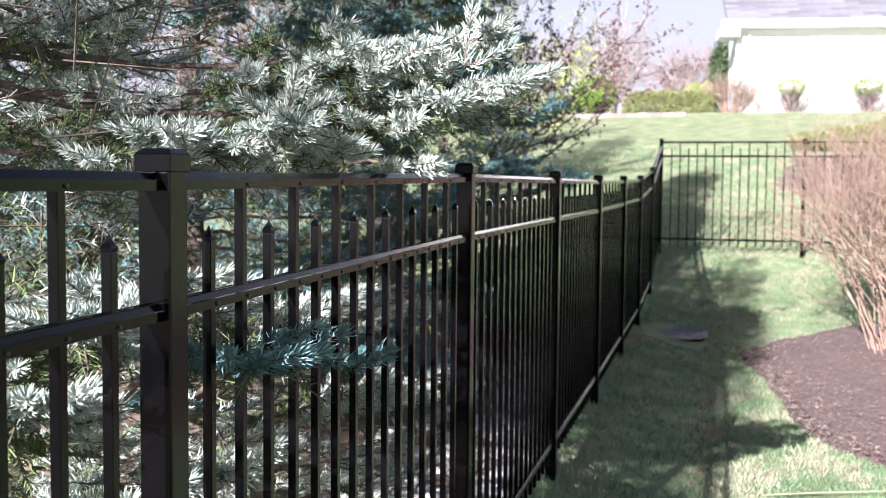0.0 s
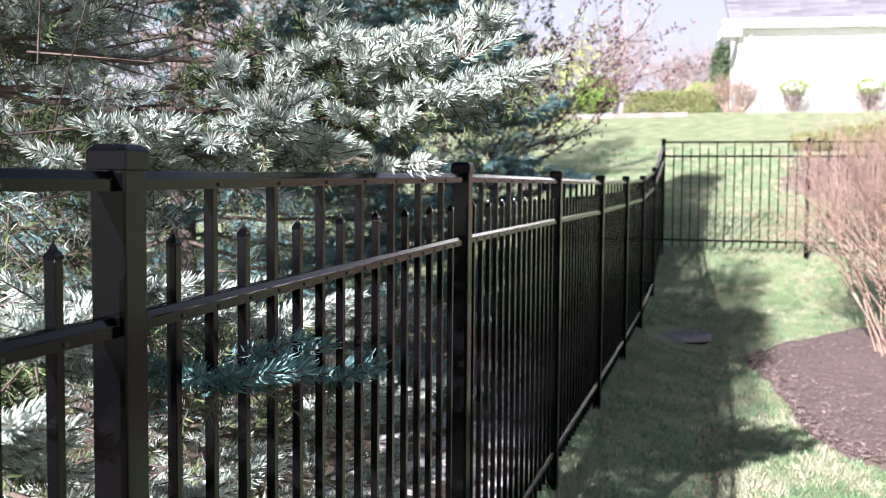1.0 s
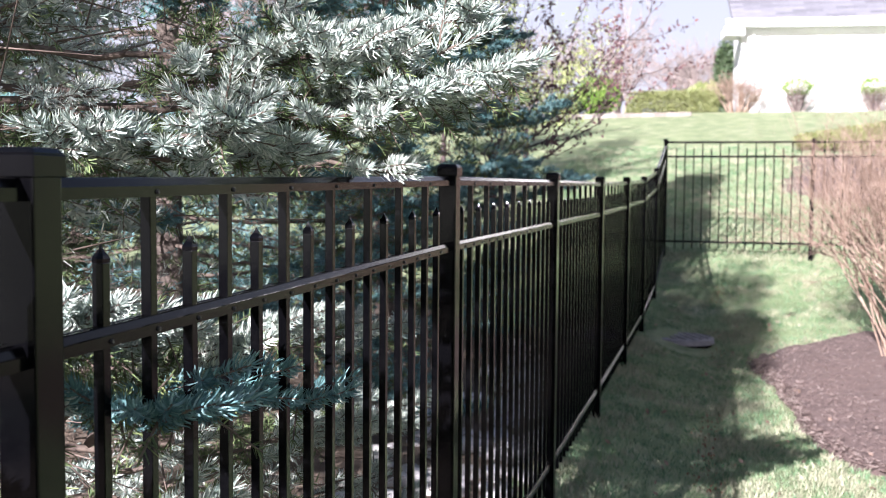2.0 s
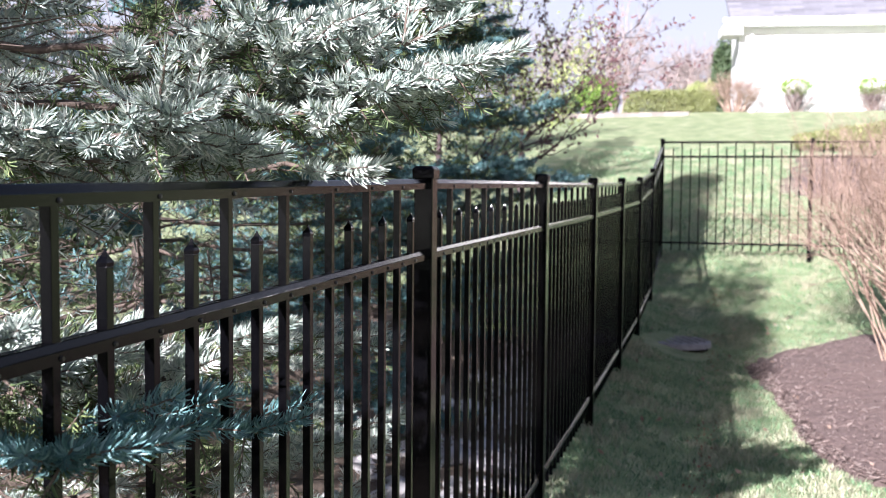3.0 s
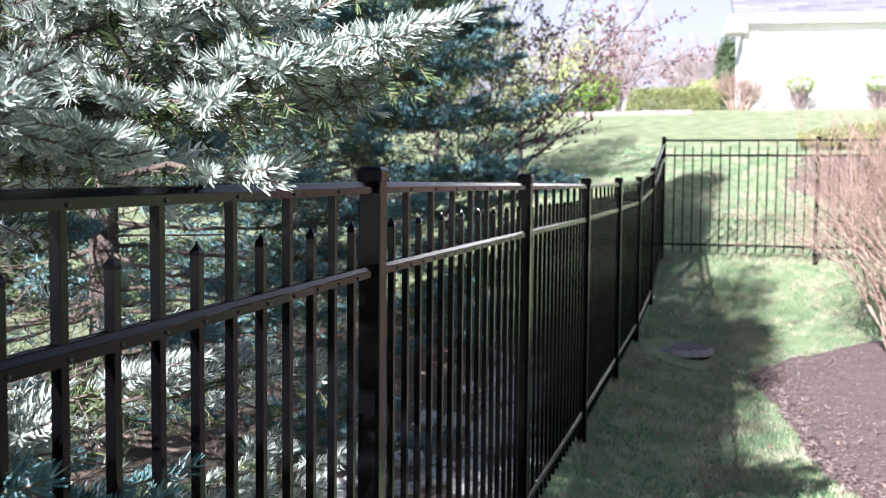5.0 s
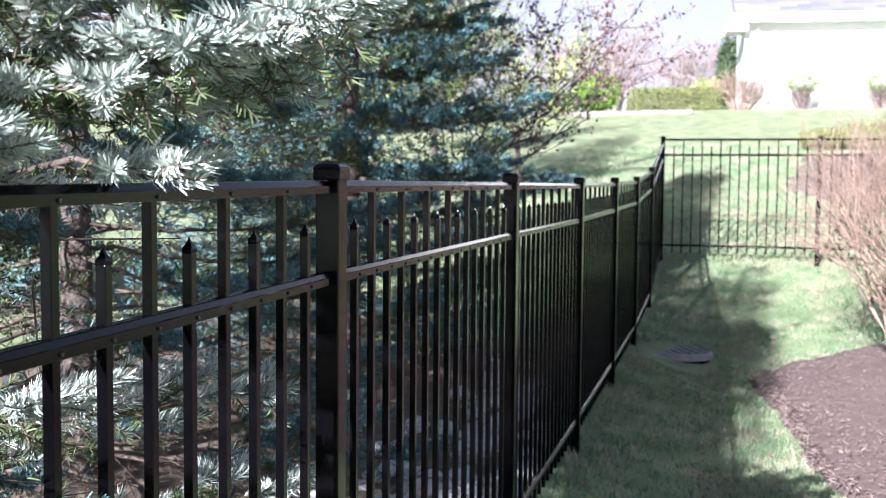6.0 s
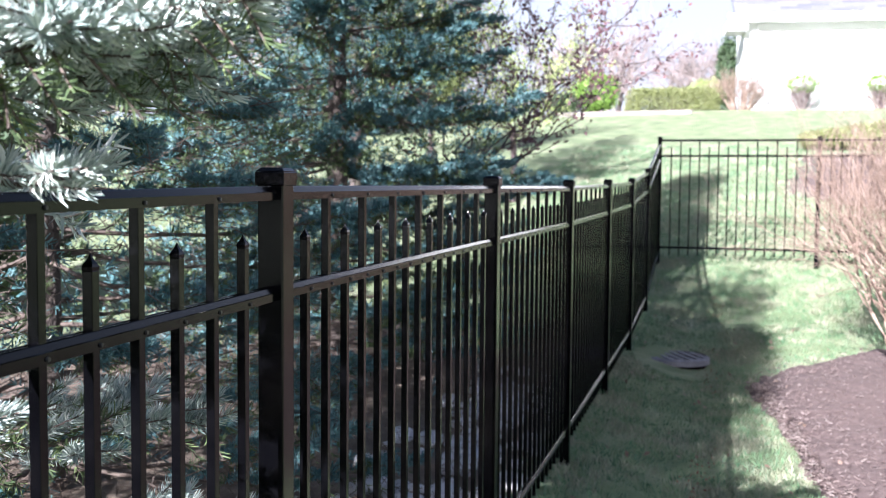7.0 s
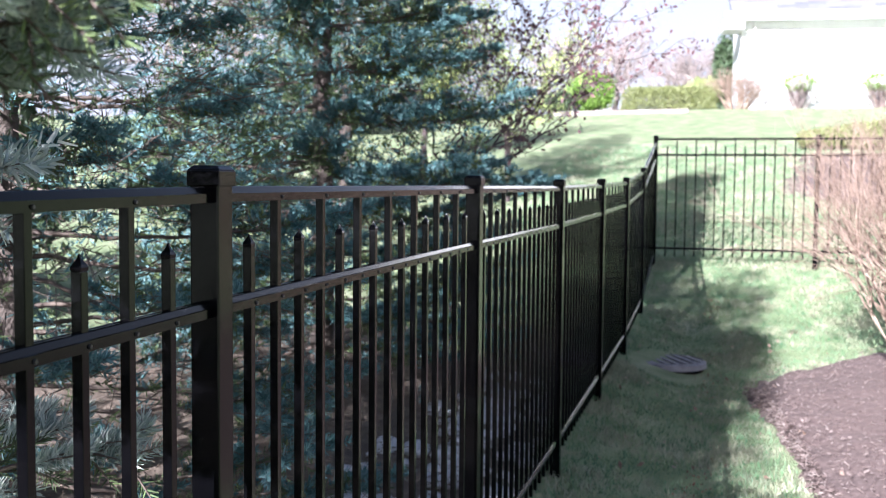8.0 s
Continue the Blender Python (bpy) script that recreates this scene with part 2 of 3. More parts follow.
def finial_mesh(w=0.0158):
    bm = bmesh.new()
    rows = [(0, w / 2, w / 2), (0.005, w / 2 + 0.0005, w / 2 + 0.0005), (0.009, w * 0.46, w * 0.38), (0.013, w * 0.30, w * 0.20), (0.017, w * 0.16, w * 0.12), (0.023, 0.0006, 0.0006)]
    ring = [[bm.verts.new((sx * a, sy * b, z)) for sx, sy in ((-1, -1), (1, -1), (1, 1), (-1, 1))] for z, a, b in rows]
    bm.faces.new(ring[0][::-1]); bm.faces.new(ring[-1])
    for p, q in zip(ring, ring[1:]):
        for k in range(4):
            bm.faces.new((p[k], p[(k + 1) % 4], q[(k + 1) % 4], q[k]))
    return bm


def screw_mesh():
    bm = bmesh.new()
    bmesh.ops.create_cone(bm, cap_ends=True, segments=8, radius1=0.0042, radius2=0.003, depth=0.004, matrix=Matrix.Rotation(radians(90), 4, "Y"))
    return bm


def mesh_of(bm, mat, name):
    me = bpy.data.meshes.new(name)
    bm.to_mesh(me)
    bm.free()
    me.materials.append(mat)
    return me


ME_FINIAL, ME_SCREW = mesh_of(finial_mesh(), M_FENCE, "finial"), mesh_of(screw_mesh(), M_SCREW, "screw")
DROP2, DROP3, FOOT = 0.187, 1.300, 1.405        # tops of the second and bottom rails, and the picket feet, below the top rail


def make_panel(fence, x, y, along_x, top_a, top_b):
    """Rails, pickets, finials and screws from post centre to post centre; top_a, top_b: cap tops at both ends."""
    turn = radians(-90 if along_x else 0)
    def place(ob, u, z):
        ob.parent = fence
        ob.location = (x + (u if along_x else 0), y + (0 if along_x else u), top_a - 0.034 + z)
        ob.rotation_euler[2] = turn
        return ob
    rise = top_b - top_a
    a, ln = PW / 2 - 0.004, STEP - PW + 0.008
    rails = [place(part("rail", rail_mesh(ln, rise * ln / STEP), M_FENCE), a, -d + rise * a / STEP) for d in (0, DROP2, DROP3)]
    gap = (STEP - PW) / 16
    for k in range(15):
        py = PW / 2 + gap * (k + 1)
        pz = rise * py / STEP
        short = k % 2 == 0
        p = place(new("picket", ME_LOW if short else ME_TALL), py, pz - (0.107 if short else 0.004))
        if short:
            under(new("finial", ME_FINIAL), p)
        for r, d in zip(rails, (0, DROP2, DROP3)):
            if d or not short:
                under(new("screw", ME_SCREW), r, 0.0152, py - a, rise * (py - a) / STEP - 0.0195)


ME_TALL, ME_LOW = mesh_of(picket_mesh(FOOT - 0.004), M_FENCE, "picket"), mesh_of(picket_mesh(FOOT - 0.107), M_FENCE, "picket")
long_fence = tagged(new("metal_fence"), "long black aluminium fence with alternate spear-topped pickets, stepping up the slope", "fence", "fences")
for k, top in enumerate(TOPS):
    y = -0.37 + STEP * k
    make_post(long_fence, FX, y, top if k < 8 else 2.085, float(land(FX, y)))
    if k < 8:
        make_panel(long_fence, FX, y, False, top, TOPS[k + 1])
cross_fence = tagged(new("metal_fence"), "black aluminium cross fence closing the lawn strip at the slope", "fence", "fences")
for k in (1, 2, 3):
    make_post(cross_fence, FX + STEP * k, 14.27, 2.085, float(land(FX + STEP * k, 14.27)))
for k in (0, 1, 2):
    make_panel(cross_fence, FX + STEP * k, 14.27, True, 2.085, 2.085)


# ---- spruces ----
def needle_blades(shoots, n, rng, length=0.027, width=0.0016, curved=False):
    """shoots: array rows of base (3), direction (3), length. Returns verts and faces of all the needles."""
    s = np.repeat(np.asarray(shoots, float), n, axis=0)
    m = len(s)
    t = rng.random(m)
    d = s[:, 3:6]
    ref = np.where(np.abs(d[:, 2:3]) < 0.9, [[0.0, 0.0, 1.0]], [[1.0, 0.0, 0.0]])
    u = np.cross(d, ref); u /= np.linalg.norm(u, axis=1)[:, None]
    w = np.cross(u, d)
    az = rng.random(m) * 2 * math.pi
    rad = u * np.cos(az)[:, None] + w * np.sin(az)[:, None]
    op = np.radians(74 - 38 * t ** 3 + rng.normal(0, 7, m))[:, None]
    nd = d * np.cos(op) + rad * np.sin(op)
    nd[:, 2] += 0.14
    nd /= np.linalg.norm(nd, axis=1)[:, None]
    ln = (length * (0.8 + 0.35 * rng.random(m)) * (1 - 0.2 * t ** 3))[:, None]
    p = s[:, 0:3] + d * (s[:, 6] * t)[:, None] + rad * 0.0015
    side = np.cross(nd, rng.normal(0, 1, (m, 3))); side /= np.linalg.norm(side, axis=1)[:, None]
    hw = width / 2
    if not curved:
        bend = d * 0.22 * ln + np.array([[0, 0, 0.05]]) * ln
        v = np.stack([p - side * hw, p + side * hw, p + nd * ln + bend + side * hw * 0.45, p + nd * ln + bend - side * hw * 0.45], 1).reshape(-1, 3)
        return v, np.arange(m)[:, None] * 4 + [[0, 1, 2, 3]]
    mid = p + nd * ln * 0.52                     # stout needles that sweep forwards to a blunt point
    tip = p + nd * ln * 0.92 + d * 0.30 * ln + np.array([[0, 0, 0.08]]) * ln
    v = np.stack([p - side * hw * 0.8, p + side * hw * 0.8, mid + side * hw, mid - side * hw, tip + side * hw * 0.35, tip - side * hw * 0.35], 1).reshape(-1, 3)
    k = np.arange(m)[:, None] * 6
    return v, np.concatenate([k + [[0, 1, 2, 3]], k + [[3, 2, 4, 5]]], 0)


def unit(v):
    return v / (np.linalg.norm(v) + 1e-9)


def bough(base, tip, rng, shoots, old, segs, detail, bare=0.35, droop=0.10):
    """One limb from trunk to tip, with side branches and the shoots along their outer ends."""
    base, tip = np.array(base, float), np.array(tip, float)
    L = np.linalg.norm(tip - base)
    n = max(4, int(L / 0.14))
    pts = []
    for i in range(n + 1):
        t = i / n
        p = base + (tip - base) * t
        p[2] -= droop * L * math.sin(math.pi * t) * (1 - 0.3 * t)
        p += rng.normal(0, 0.008, 3)
        pts.append(p)
    pts[-1] = tip
    r0 = 0.002 + 0.006 * L
    for i in range(n):
        segs.append((pts[i], pts[i + 1], r0 * (1 - i / n) + 0.0025, r0 * (1 - (i + 1) / n) + 0.0025))
    ax = unit(tip - base)
    sidev = unit(np.cross(ax, [0, 0, 1.0]))
    sp, slen = ((0.15, 0.17), (0.18, 0.18))[detail]
    s = 0.12 * L
    sign = 1
    while s < L:
        t = s / L
        p = pts[min(n - 1, int(t * n))] + (pts[min(n, int(t * n) + 1)] - pts[min(n - 1, int(t * n))]) * (t * n - int(t * n))
        for sg in ((sign,) if detail == 0 else (1, -1)):
            ll = min(0.42, 0.55 * (L - s) + 0.07) * rng.uniform(0.6, 1.1)
            dr = unit(ax * rng.uniform(0.5, 0.9) + sidev * sg * rng.uniform(0.6, 1.0) + np.array([0, 0, rng.uniform(-0.45, 0.55)]))
            q = p + dr * ll
            segs.append((p, q, 0.0028, 0.0016))
            leafy = t > bare
            k = max(1, int(round(ll / slen)))
            for j in range(k):
                if not leafy and (j < k - 1 or rng.random() < 0.7):
                    continue
                b0 = p + dr * ll * j / k
                (shoots if (j >= k - 2 and t > bare + 0.12) or rng.random() < 0.25 else old).append((*b0, *dr, ll / k))
                if detail and ll > 0.12:
                    for s2 in (1, -1):
                        if rng.random() < 0.5:
                            d2 = unit(dr * 0.7 + unit(np.cross(dr, [0, 0, 1.0])) * s2 * 0.7 + np.array([0, 0, rng.uniform(-0.2, 0.4)]))
                            (shoots if j >= k - 2 and t > bare else old).append((*(b0 + dr * ll / k * 0.6), *d2, slen * rng.uniform(0.5, 0.95)))
        sign = -sign
        s += sp * rng.uniform(0.8, 1.2)
    shoots.append((*(tip - ax * slen * 0.8), *unit(ax + np.array([0, 0, 0.35])), slen * 1.1))


def spray(base, tip, rng, fresh, worn, wood, full=1.0, sag=0.06, leaf_from=0.42, young=0.62):
    """A full bough: bare wood near the trunk, then flat layers of plump foxtail shoots, old growth below and inside."""
    base, tip = np.array(base, float), np.array(tip, float)
    L = np.linalg.norm(tip - base)
    n = max(6, int(L / 0.09))
    ax = unit(tip - base)
    sidev = unit(np.cross(ax, [0, 0, 1.0]))
    pts = []
    for i in range(n + 1):
        t = i / n
        p = base + (tip - base) * t + rng.normal(0, 0.006, 3)
        p[2] -= sag * L * math.sin(math.pi * t)
        pts.append(p)
    pts[-1] = tip
    for i in range(n):
        wood.append((pts[i], pts[i + 1], 0.010 * (1 - i / n) + 0.003, 0.010 * (1 - (i + 1) / n) + 0.003))
    def along(s):
        f = min(n - 1e-6, s / L * n)
        i = int(f)
        return pts[i] + (pts[i + 1] - pts[i]) * (f - i)
    def foxtail(p, d, ln, keep):
        wood.append((p, p + d * ln, 0.0024, 0.0014))
        keep.append((*p, *d, ln))
    s, sign = leaf_from * L, 1
    while s < L - 0.02:
        p = along(s)
        out = L - s
        ll = min(0.26, 0.07 + 0.62 * out) * rng.uniform(0.75, 1.1)
        d = unit(ax * rng.uniform(0.55, 0.85) + sidev * sign * rng.uniform(0.55, 0.95) + np.array([0, 0, rng.uniform(-0.22, 0.30)]))
        k = max(1, round(ll / 0.075))
        q = p
        for j in range(k):
            d = unit(d + rng.normal(0, 0.07, 3) + np.array([0, 0, 0.05]))
            last = j >= k - 2
            foxtail(q, d, ll / k * 1.04, fresh if last and out < young * L else worn)
            if j < k - 1 or k == 1:
                for s2 in (1, -1):
                    if rng.random() < 0.72 * full:
                        e = unit(d * 0.75 + unit(np.cross(d, [0, 0, 1.0])) * s2 * rng.uniform(0.5, 0.8) + np.array([0, 0, rng.uniform(-0.15, 0.35)]))
                        foxtail(q + d * ll / k * 0.7, e, rng.uniform(0.05, 0.085), fresh if last and out < young * L else worn)
            q = q + d * ll / k
        if rng.random() < 0.75 * full:           # hanging old twig under the limb
            e = unit(ax * 0.6 + sidev * rng.uniform(-0.8, 0.8) + np.array([0, 0, rng.uniform(-1.0, -0.5)]))
            foxtail(p, e, rng.uniform(0.06, 0.11), worn)
        sign = -sign
        s += rng.uniform(0.032, 0.052) / full
    for k in range(4):
        foxtail(along(L - 0.30 + 0.075 * k), ax, 0.08, fresh if k > 1 else worn)
    for k in range(3):
        foxtail(tip - ax * 0.045, unit(ax + sidev * (k - 1) * 0.7 + np.array([0, 0, rng.uniform(0.0, 0.3)])), rng.uniform(0.06, 0.085), fresh)


def clip_tip(tip, z_rail=1.56):
    """Limbs stay behind the fence below its top rail."""
    if tip[2] < z_rail and tip[0] > -0.78:
        tip[0] = -0.78
    return tip


def spruce(x, y, h, r, seed, label, near, bare, detail, mats, heroes=(), leaders=(), lowest=0.15, per=8, dz=0.24, size=(0.027, 0.0018), count=64, mass=2600, fill=0.55, dead=0.4, inner=(10, 0.04, 0.009), full=0.55):
    rng = np.random.default_rng(seed)
    g = float(land(x, y))
    e = empty("spruce_tree", x, y, g)
    o = np.array((x, y, g))
    segs = []
    fine, finegreen, coarse, coarsegreen, hero, massgreen, mass_blue = [], [], [], [], [], [], []
    z = lowest
    while z < h * 0.97:
        n = per if z < h * 0.7 else 6
        a0 = rng.random() * 6.28
        for k in range(n):
            a = a0 + 2 * math.pi * k / n + rng.normal(0, 0.15)
            L = max(0.15, r * (1 - z / h) ** 0.75 * rng.uniform(0.75, 1.08))
            zz = z + rng.uniform(-0.1, 0.1)
            if detail == 2 and 0.9 < zz < 2.45 and math.cos(a + 0.6) > -0.2:
                L *= 0.62                       # sparser, shorter boughs on the side of the fence
            b = np.array((x, y, g + zz))
            tip = clip_tip(np.array((x + L * math.cos(a), y + L * math.sin(a), g + zz + L * rng.uniform(-0.05, 0.22))))
            if detail == 2 and (zz < 1.6 and tip[1] < y - 0.8 or 0.9 < zz < 1.55 and math.cos(a) > 0.1):
                continue
            if near and zz < near and (math.cos(a + 0.6) > -0.05 if detail == 2 else math.cos(a) > 0.05):
                spray(b, tip, rng, fine, finegreen, segs, full, 0.05, bare)
            else:
                bough(b, tip, rng, coarse, coarsegreen, segs, 0 if detail < 2 or zz > 2.6 or math.cos(a) <= -0.25 else 1, bare)
        z += dz if z < 3.2 else 0.33
    for k in range(mass):                       # dead twigs and shaded old growth inside the crown
        zz = rng.uniform(max(0.25, lowest * 0.98), h * 0.88)
        R = r * (1 - zz / h) ** 0.75
        a, rr = rng.random() * 6.28, R * math.sqrt(rng.uniform(0.01, fill))
        p = np.array((x + rr * math.cos(a), y + rr * math.sin(a), g + zz))
        d = unit(np.array((math.cos(a), math.sin(a), 0.0)) + rng.normal(0, 0.55, 3))
        if rng.random() < dead:
            segs.append((p, p + d * rng.uniform(0.12, 0.35), 0.0028, 0.0012))
        else:
            (massgreen if rng.random() < 0.5 else mass_blue).append((*p, *d, rng.uniform(0.12, 0.2)))
    for base, way, ln in leaders:
        w = unit(np.array(way, float))
        segs.append((np.array(base, float), np.array(base, float) + w * ln, 0.0042, 0.002))
        for k in range(max(1, round(ln / 0.07))):
            hero.append((*(np.array(base, float) + w * ln * k / max(1, round(ln / 0.07))), *w, ln / max(1, round(ln / 0.07))))
    for base, tip, dr in heroes:
        fresh, worn, wood = [], [], []
        spray(base, tip, rng, fresh, worn, wood, *dr[:3], 0.36)
        # boughs marked teal get darker needles in place of real shade
        shoot_mat = M_TEAL if dr[3:] else mats[0]
        v, f = tubes(wood, 5)
        limb_ob = under(arrays("bough", v - o, f, M_TWIG), e)
        for name, sh, n, ln, mt in (("foliage", fresh, 84, 0.0235, shoot_mat), ("old_foliage", worn, 38, 0.020, mats[1])):
            if sh:
                v, f = needle_blades(sh, n, rng, ln, 0.0030, name == "foliage")
                under(arrays(name, v - o, f, mt), limb_ob)["kind"] = "stuff"
    v, f = tubes(segs, 4)
    under(arrays("branchwork", v - o, f, M_TWIG), e)["kind"] = "stuff"
    trunk = [((0, 0, -0.1), (0, 0, 0.5), 0.014 * h, 0.012 * h)]
    for k in range(8):
        z0, z1 = 0.5 + (h - 0.5) * k / 8, 0.5 + (h - 0.5) * (k + 1) / 8
        trunk.append(((0, 0, z0), (0, 0, z1), 0.012 * h * (1 - k / 8) + 0.006, 0.012 * h * (1 - (k + 1) / 8) + 0.006))
    v, f = tubes(trunk, 10)
    under(arrays("trunk", v, f, M_BARK, smooth=True), e)
    groups = [("crown", fine, count, size[0], size[1], False, mats[0]), ("inner_foliage", finegreen, count // 3, size[0] * 0.9, size[1], False, mats[1]),
              ("upper_crown", coarse, 26, 0.05, 0.010, False, mats[0]), ("upper_inner_foliage", coarsegreen, 12, 0.045, 0.008, False, mats[1]),
              ("inner_old_growth", massgreen, *inner, False, mats[1]), ("inner_growth", mass_blue, *inner, False, mats[0]),
              ("overhanging_foliage", hero, 84, 0.024, 0.0027, True, mats[0])]
    for name, sh, n, ln, wd, curved, mt in groups:
        if sh:
            v, f = needle_blades(sh, n, rng, ln, wd, curved)
            ob = under(arrays(name, v - o, f, mt), e)
            ob["kind"] = "stuff"
    tagged(e, label, "spruce tree", "spruce trees")


HERO = [  # trunk end, tip, (fullness, sag, where the needles begin, and teal where colour imitates shade)
    ((-2.1, 2.5, 1.62), (-0.76, 2.14, 1.55), (1.0, 0.05, 0.5)),
    ((-2.1, 2.4, 1.60), (-0.98, 2.02, 1.53), (0.9, 0.05, 0.55)),
    ((-2.1, 2.5, 1.62), (-0.72, 2.27, 1.52), (1.0, 0.05, 0.5)),
    ((-2.1, 2.6, 1.66), (-0.50, 2.42, 1.63), (1.15, 0.05, 0.52)),
    ((-2.1, 2.6, 1.72), (-0.36, 2.50, 1.69), (1.1, 0.05, 0.6)),
    ((-2.1, 2.6, 1.74), (-0.57, 2.40, 1.735), (1.1, 0.05, 0.6)),
    ((-2.1, 2.7, 1.62), (-0.47, 2.60, 1.64), (1.0, 0.06, 0.55)),
    ((-2.1, 2.6, 1.85), (-0.44, 2.56, 1.80), (1.0, 0.05, 0.6)),
    ((-1.5, 2.55, 1.55), (-0.58, 2.50, 1.485), (0.35, 0.03, 0.84)),
    ((-2.1, 2.5, 1.84), (-1.30, 2.30, 1.80), (0.8, 0.05, 0.45)),
    ((-1.9, 2.7, 1.00), (-0.83, 3.25, 1.05), (0.8, 0.05, 0.45)),
    ((-1.9, 2.7, 0.75), (-0.82, 3.45, 0.80), (0.8, 0.05, 0.45)),
    ((-1.9, 2.7, 0.45), (-0.84, 3.35, 0.50), (0.7, 0.05, 0.45)),
    ((-1.8, 2.4, 0.95), (-0.82, 2.25, 1.14), (0.8, 0.06, 0.45)),
    ((-1.8, 2.4, 1.00), (-0.84, 2.70, 1.15), (0.8, 0.06, 0.45)),
    ((-1.8, 2.4, 0.40), (-0.85, 2.55, 0.58), (0.7, 0.05, 0.45)),
    ((-1.8, 2.5, 0.65), (-0.83, 3.00, 0.82), (0.7, 0.05, 0.45)),
    ((-1.7, 2.3, 1.00), (-0.80, 1.72, 1.26), (1.25, 0.05, 0.45)),
    ((-1.7, 2.3, 1.00), (-0.81, 1.45, 1.24), (1.25, 0.05, 0.45)),
    ((-1.7, 2.4, 1.05), (-0.84, 2.05, 1.22), (1.25, 0.05, 0.45)),
    ((-1.6, 2.2, 0.90), (-0.80, 1.28, 1.14), (1.2, 0.06, 0.4)),
    ((-1.6, 2.2, 0.65), (-0.82, 1.55, 0.92), (1.2, 0.06, 0.4)),
    ((-1.6, 2.1, 0.50), (-0.80, 1.12, 0.78), (1.2, 0.06, 0.4)),
    ((-1.6, 2.2, 0.40), (-0.84, 1.75, 0.66), (1.1, 0.06, 0.4)),
    ((-1.7, 2.3, 0.60), (-0.84, 2.15, 0.86), (0.8, 0.06, 0.4)),
    # low boughs at the fence, coloured as if in shade
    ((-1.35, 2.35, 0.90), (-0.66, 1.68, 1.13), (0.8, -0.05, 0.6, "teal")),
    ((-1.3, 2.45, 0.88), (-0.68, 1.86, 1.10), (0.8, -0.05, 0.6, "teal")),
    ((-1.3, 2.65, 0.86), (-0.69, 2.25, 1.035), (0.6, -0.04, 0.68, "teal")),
]
LEADERS = [((-0.81, 2.13, 1.545), (0.38, -0.42, 0.80), 0.15), ((-0.81, 2.13, 1.56), (-0.55, -0.5, 0.45), 0.11), ((-0.81, 2.13, 1.56), (0.6, 0.5, 0.45), 0.12),
           ((-0.50, 2.45, 1.71), (0.12, 0.05, 1.0), 0.16), ((-0.50, 2.45, 1.71), (0.8, 0.1, 0.35), 0.13), ((-0.60, 2.46, 1.70), (-0.3, 0.1, 0.9), 0.09)]
# added out of view; its dense high crown shades the next spruce's upper boughs
spruce(-3.0, -1.6, 6.4, 2.45, 10, "unseen blue spruce added by the start of the fence to shade the next one", 0, 0.2, 1, (M_TEAL, M_GREEN), lowest=3.3, per=12, dz=0.2, mass=8000, fill=0.95, dead=0.1)
spruce(-2.2, 2.5, 5.6, 2.0, 11, "large blue spruce with silvery boughs hanging over the fence", 2.45, 0.3, 2, (M_BLUE, M_GREEN), HERO, LEADERS, per=8, dz=0.28, size=(0.024, 0.0028), count=56, mass=5200, fill=0.5, dead=0.35, inner=(20, 0.027, 0.0042), full=0.65)
spruce(-2.95, 5.6, 6.5, 1.75, 12, "blue spruce with bare brown inner limbs behind the fence", 2.8, 0.48, 1, (M_TEAL, M_GREEN), per=9, dz=0.34, size=(0.029, 0.0066), count=32, mass=8000, fill=0.7, dead=0.62, inner=(15, 0.036, 0.0075), full=0.9)
spruce(-2.75, 8.8, 7.0, 1.85, 13, "dense teal blue spruce further along the fence", 3.8, 0.3, 1, (M_TEAL, M_GREEN), per=11, dz=0.36, size=(0.034, 0.0092), count=26, mass=8000, fill=0.7, dead=0.25, inner=(15, 0.038, 0.010), full=0.95)
# not seen itself: added to cast the shade on the slope
spruce(-4.7, 14.4, 7.2, 2.1, 14, "tall spruce added at the foot of the hill to shade the slope", 0, 0.2, 1, (M_TEAL, M_GREEN), lowest=2.2, per=9, dz=0.3, mass=2500, fill=0.8, dead=0.2)


# ---- bare shrubs and leafless trees ----
def twiggy(rng, stems, height, spread, r0, forks=3, kids=3, base=0.15, up=0.0, curl=0.25, fan=0.38):
    """Forking bare stems from the ground, fanning out like a vase. Returns tube segments and twig ends."""
    segs, ends, starts = [], [], []
    def grow(p, d, ln, r, lev):
        k = 3
        for i in range(k):
            q = p + d * ln / k
            segs.append((p, q, r * (1 - 0.25 * i / k), r * (1 - 0.25 * (i + 1) / k)))
            d = unit(d + rng.normal(0, curl * 0.4, 3) + np.array([0, 0, up]))
            p = q
        if lev == 0:
            ends.append((p, d))
            return
        for j in range(kids):
            grow(p, unit(d + rng.normal(0, fan, 3)), ln * rng.uniform(0.55, 0.85), r * 0.6, lev - 1)
    for i in range(stems):
        a = rng.random() * 6.28
        rr = math.sqrt(rng.random())
        p = np.array([base * rr * math.cos(a), base * rr * math.sin(a), -0.03])
        d = unit(np.array([spread * rr * math.cos(a), spread * rr * math.sin(a), height]))
        starts.append(len(segs))
        grow(p, d, height * rng.uniform(0.34, 0.46), r0, forks)
    return segs, ends, starts + [len(segs)]


def leaves(points, rng, n, size, spread):
    """Small diamond leaves strewn round the points."""
    p = np.repeat(np.asarray(points, float), n, axis=0)
    m = len(p)
    p = p + rng.normal(0, spread, (m, 3))
    a = rng.normal(0, 1, (m, 3)); a /= np.linalg.norm(a, axis=1)[:, None]
    b = np.cross(a, rng.normal(0, 1, (m, 3))); b /= np.linalg.norm(b, axis=1)[:, None]
    s = (size * rng.uniform(0.6, 1.3, m))[:, None]
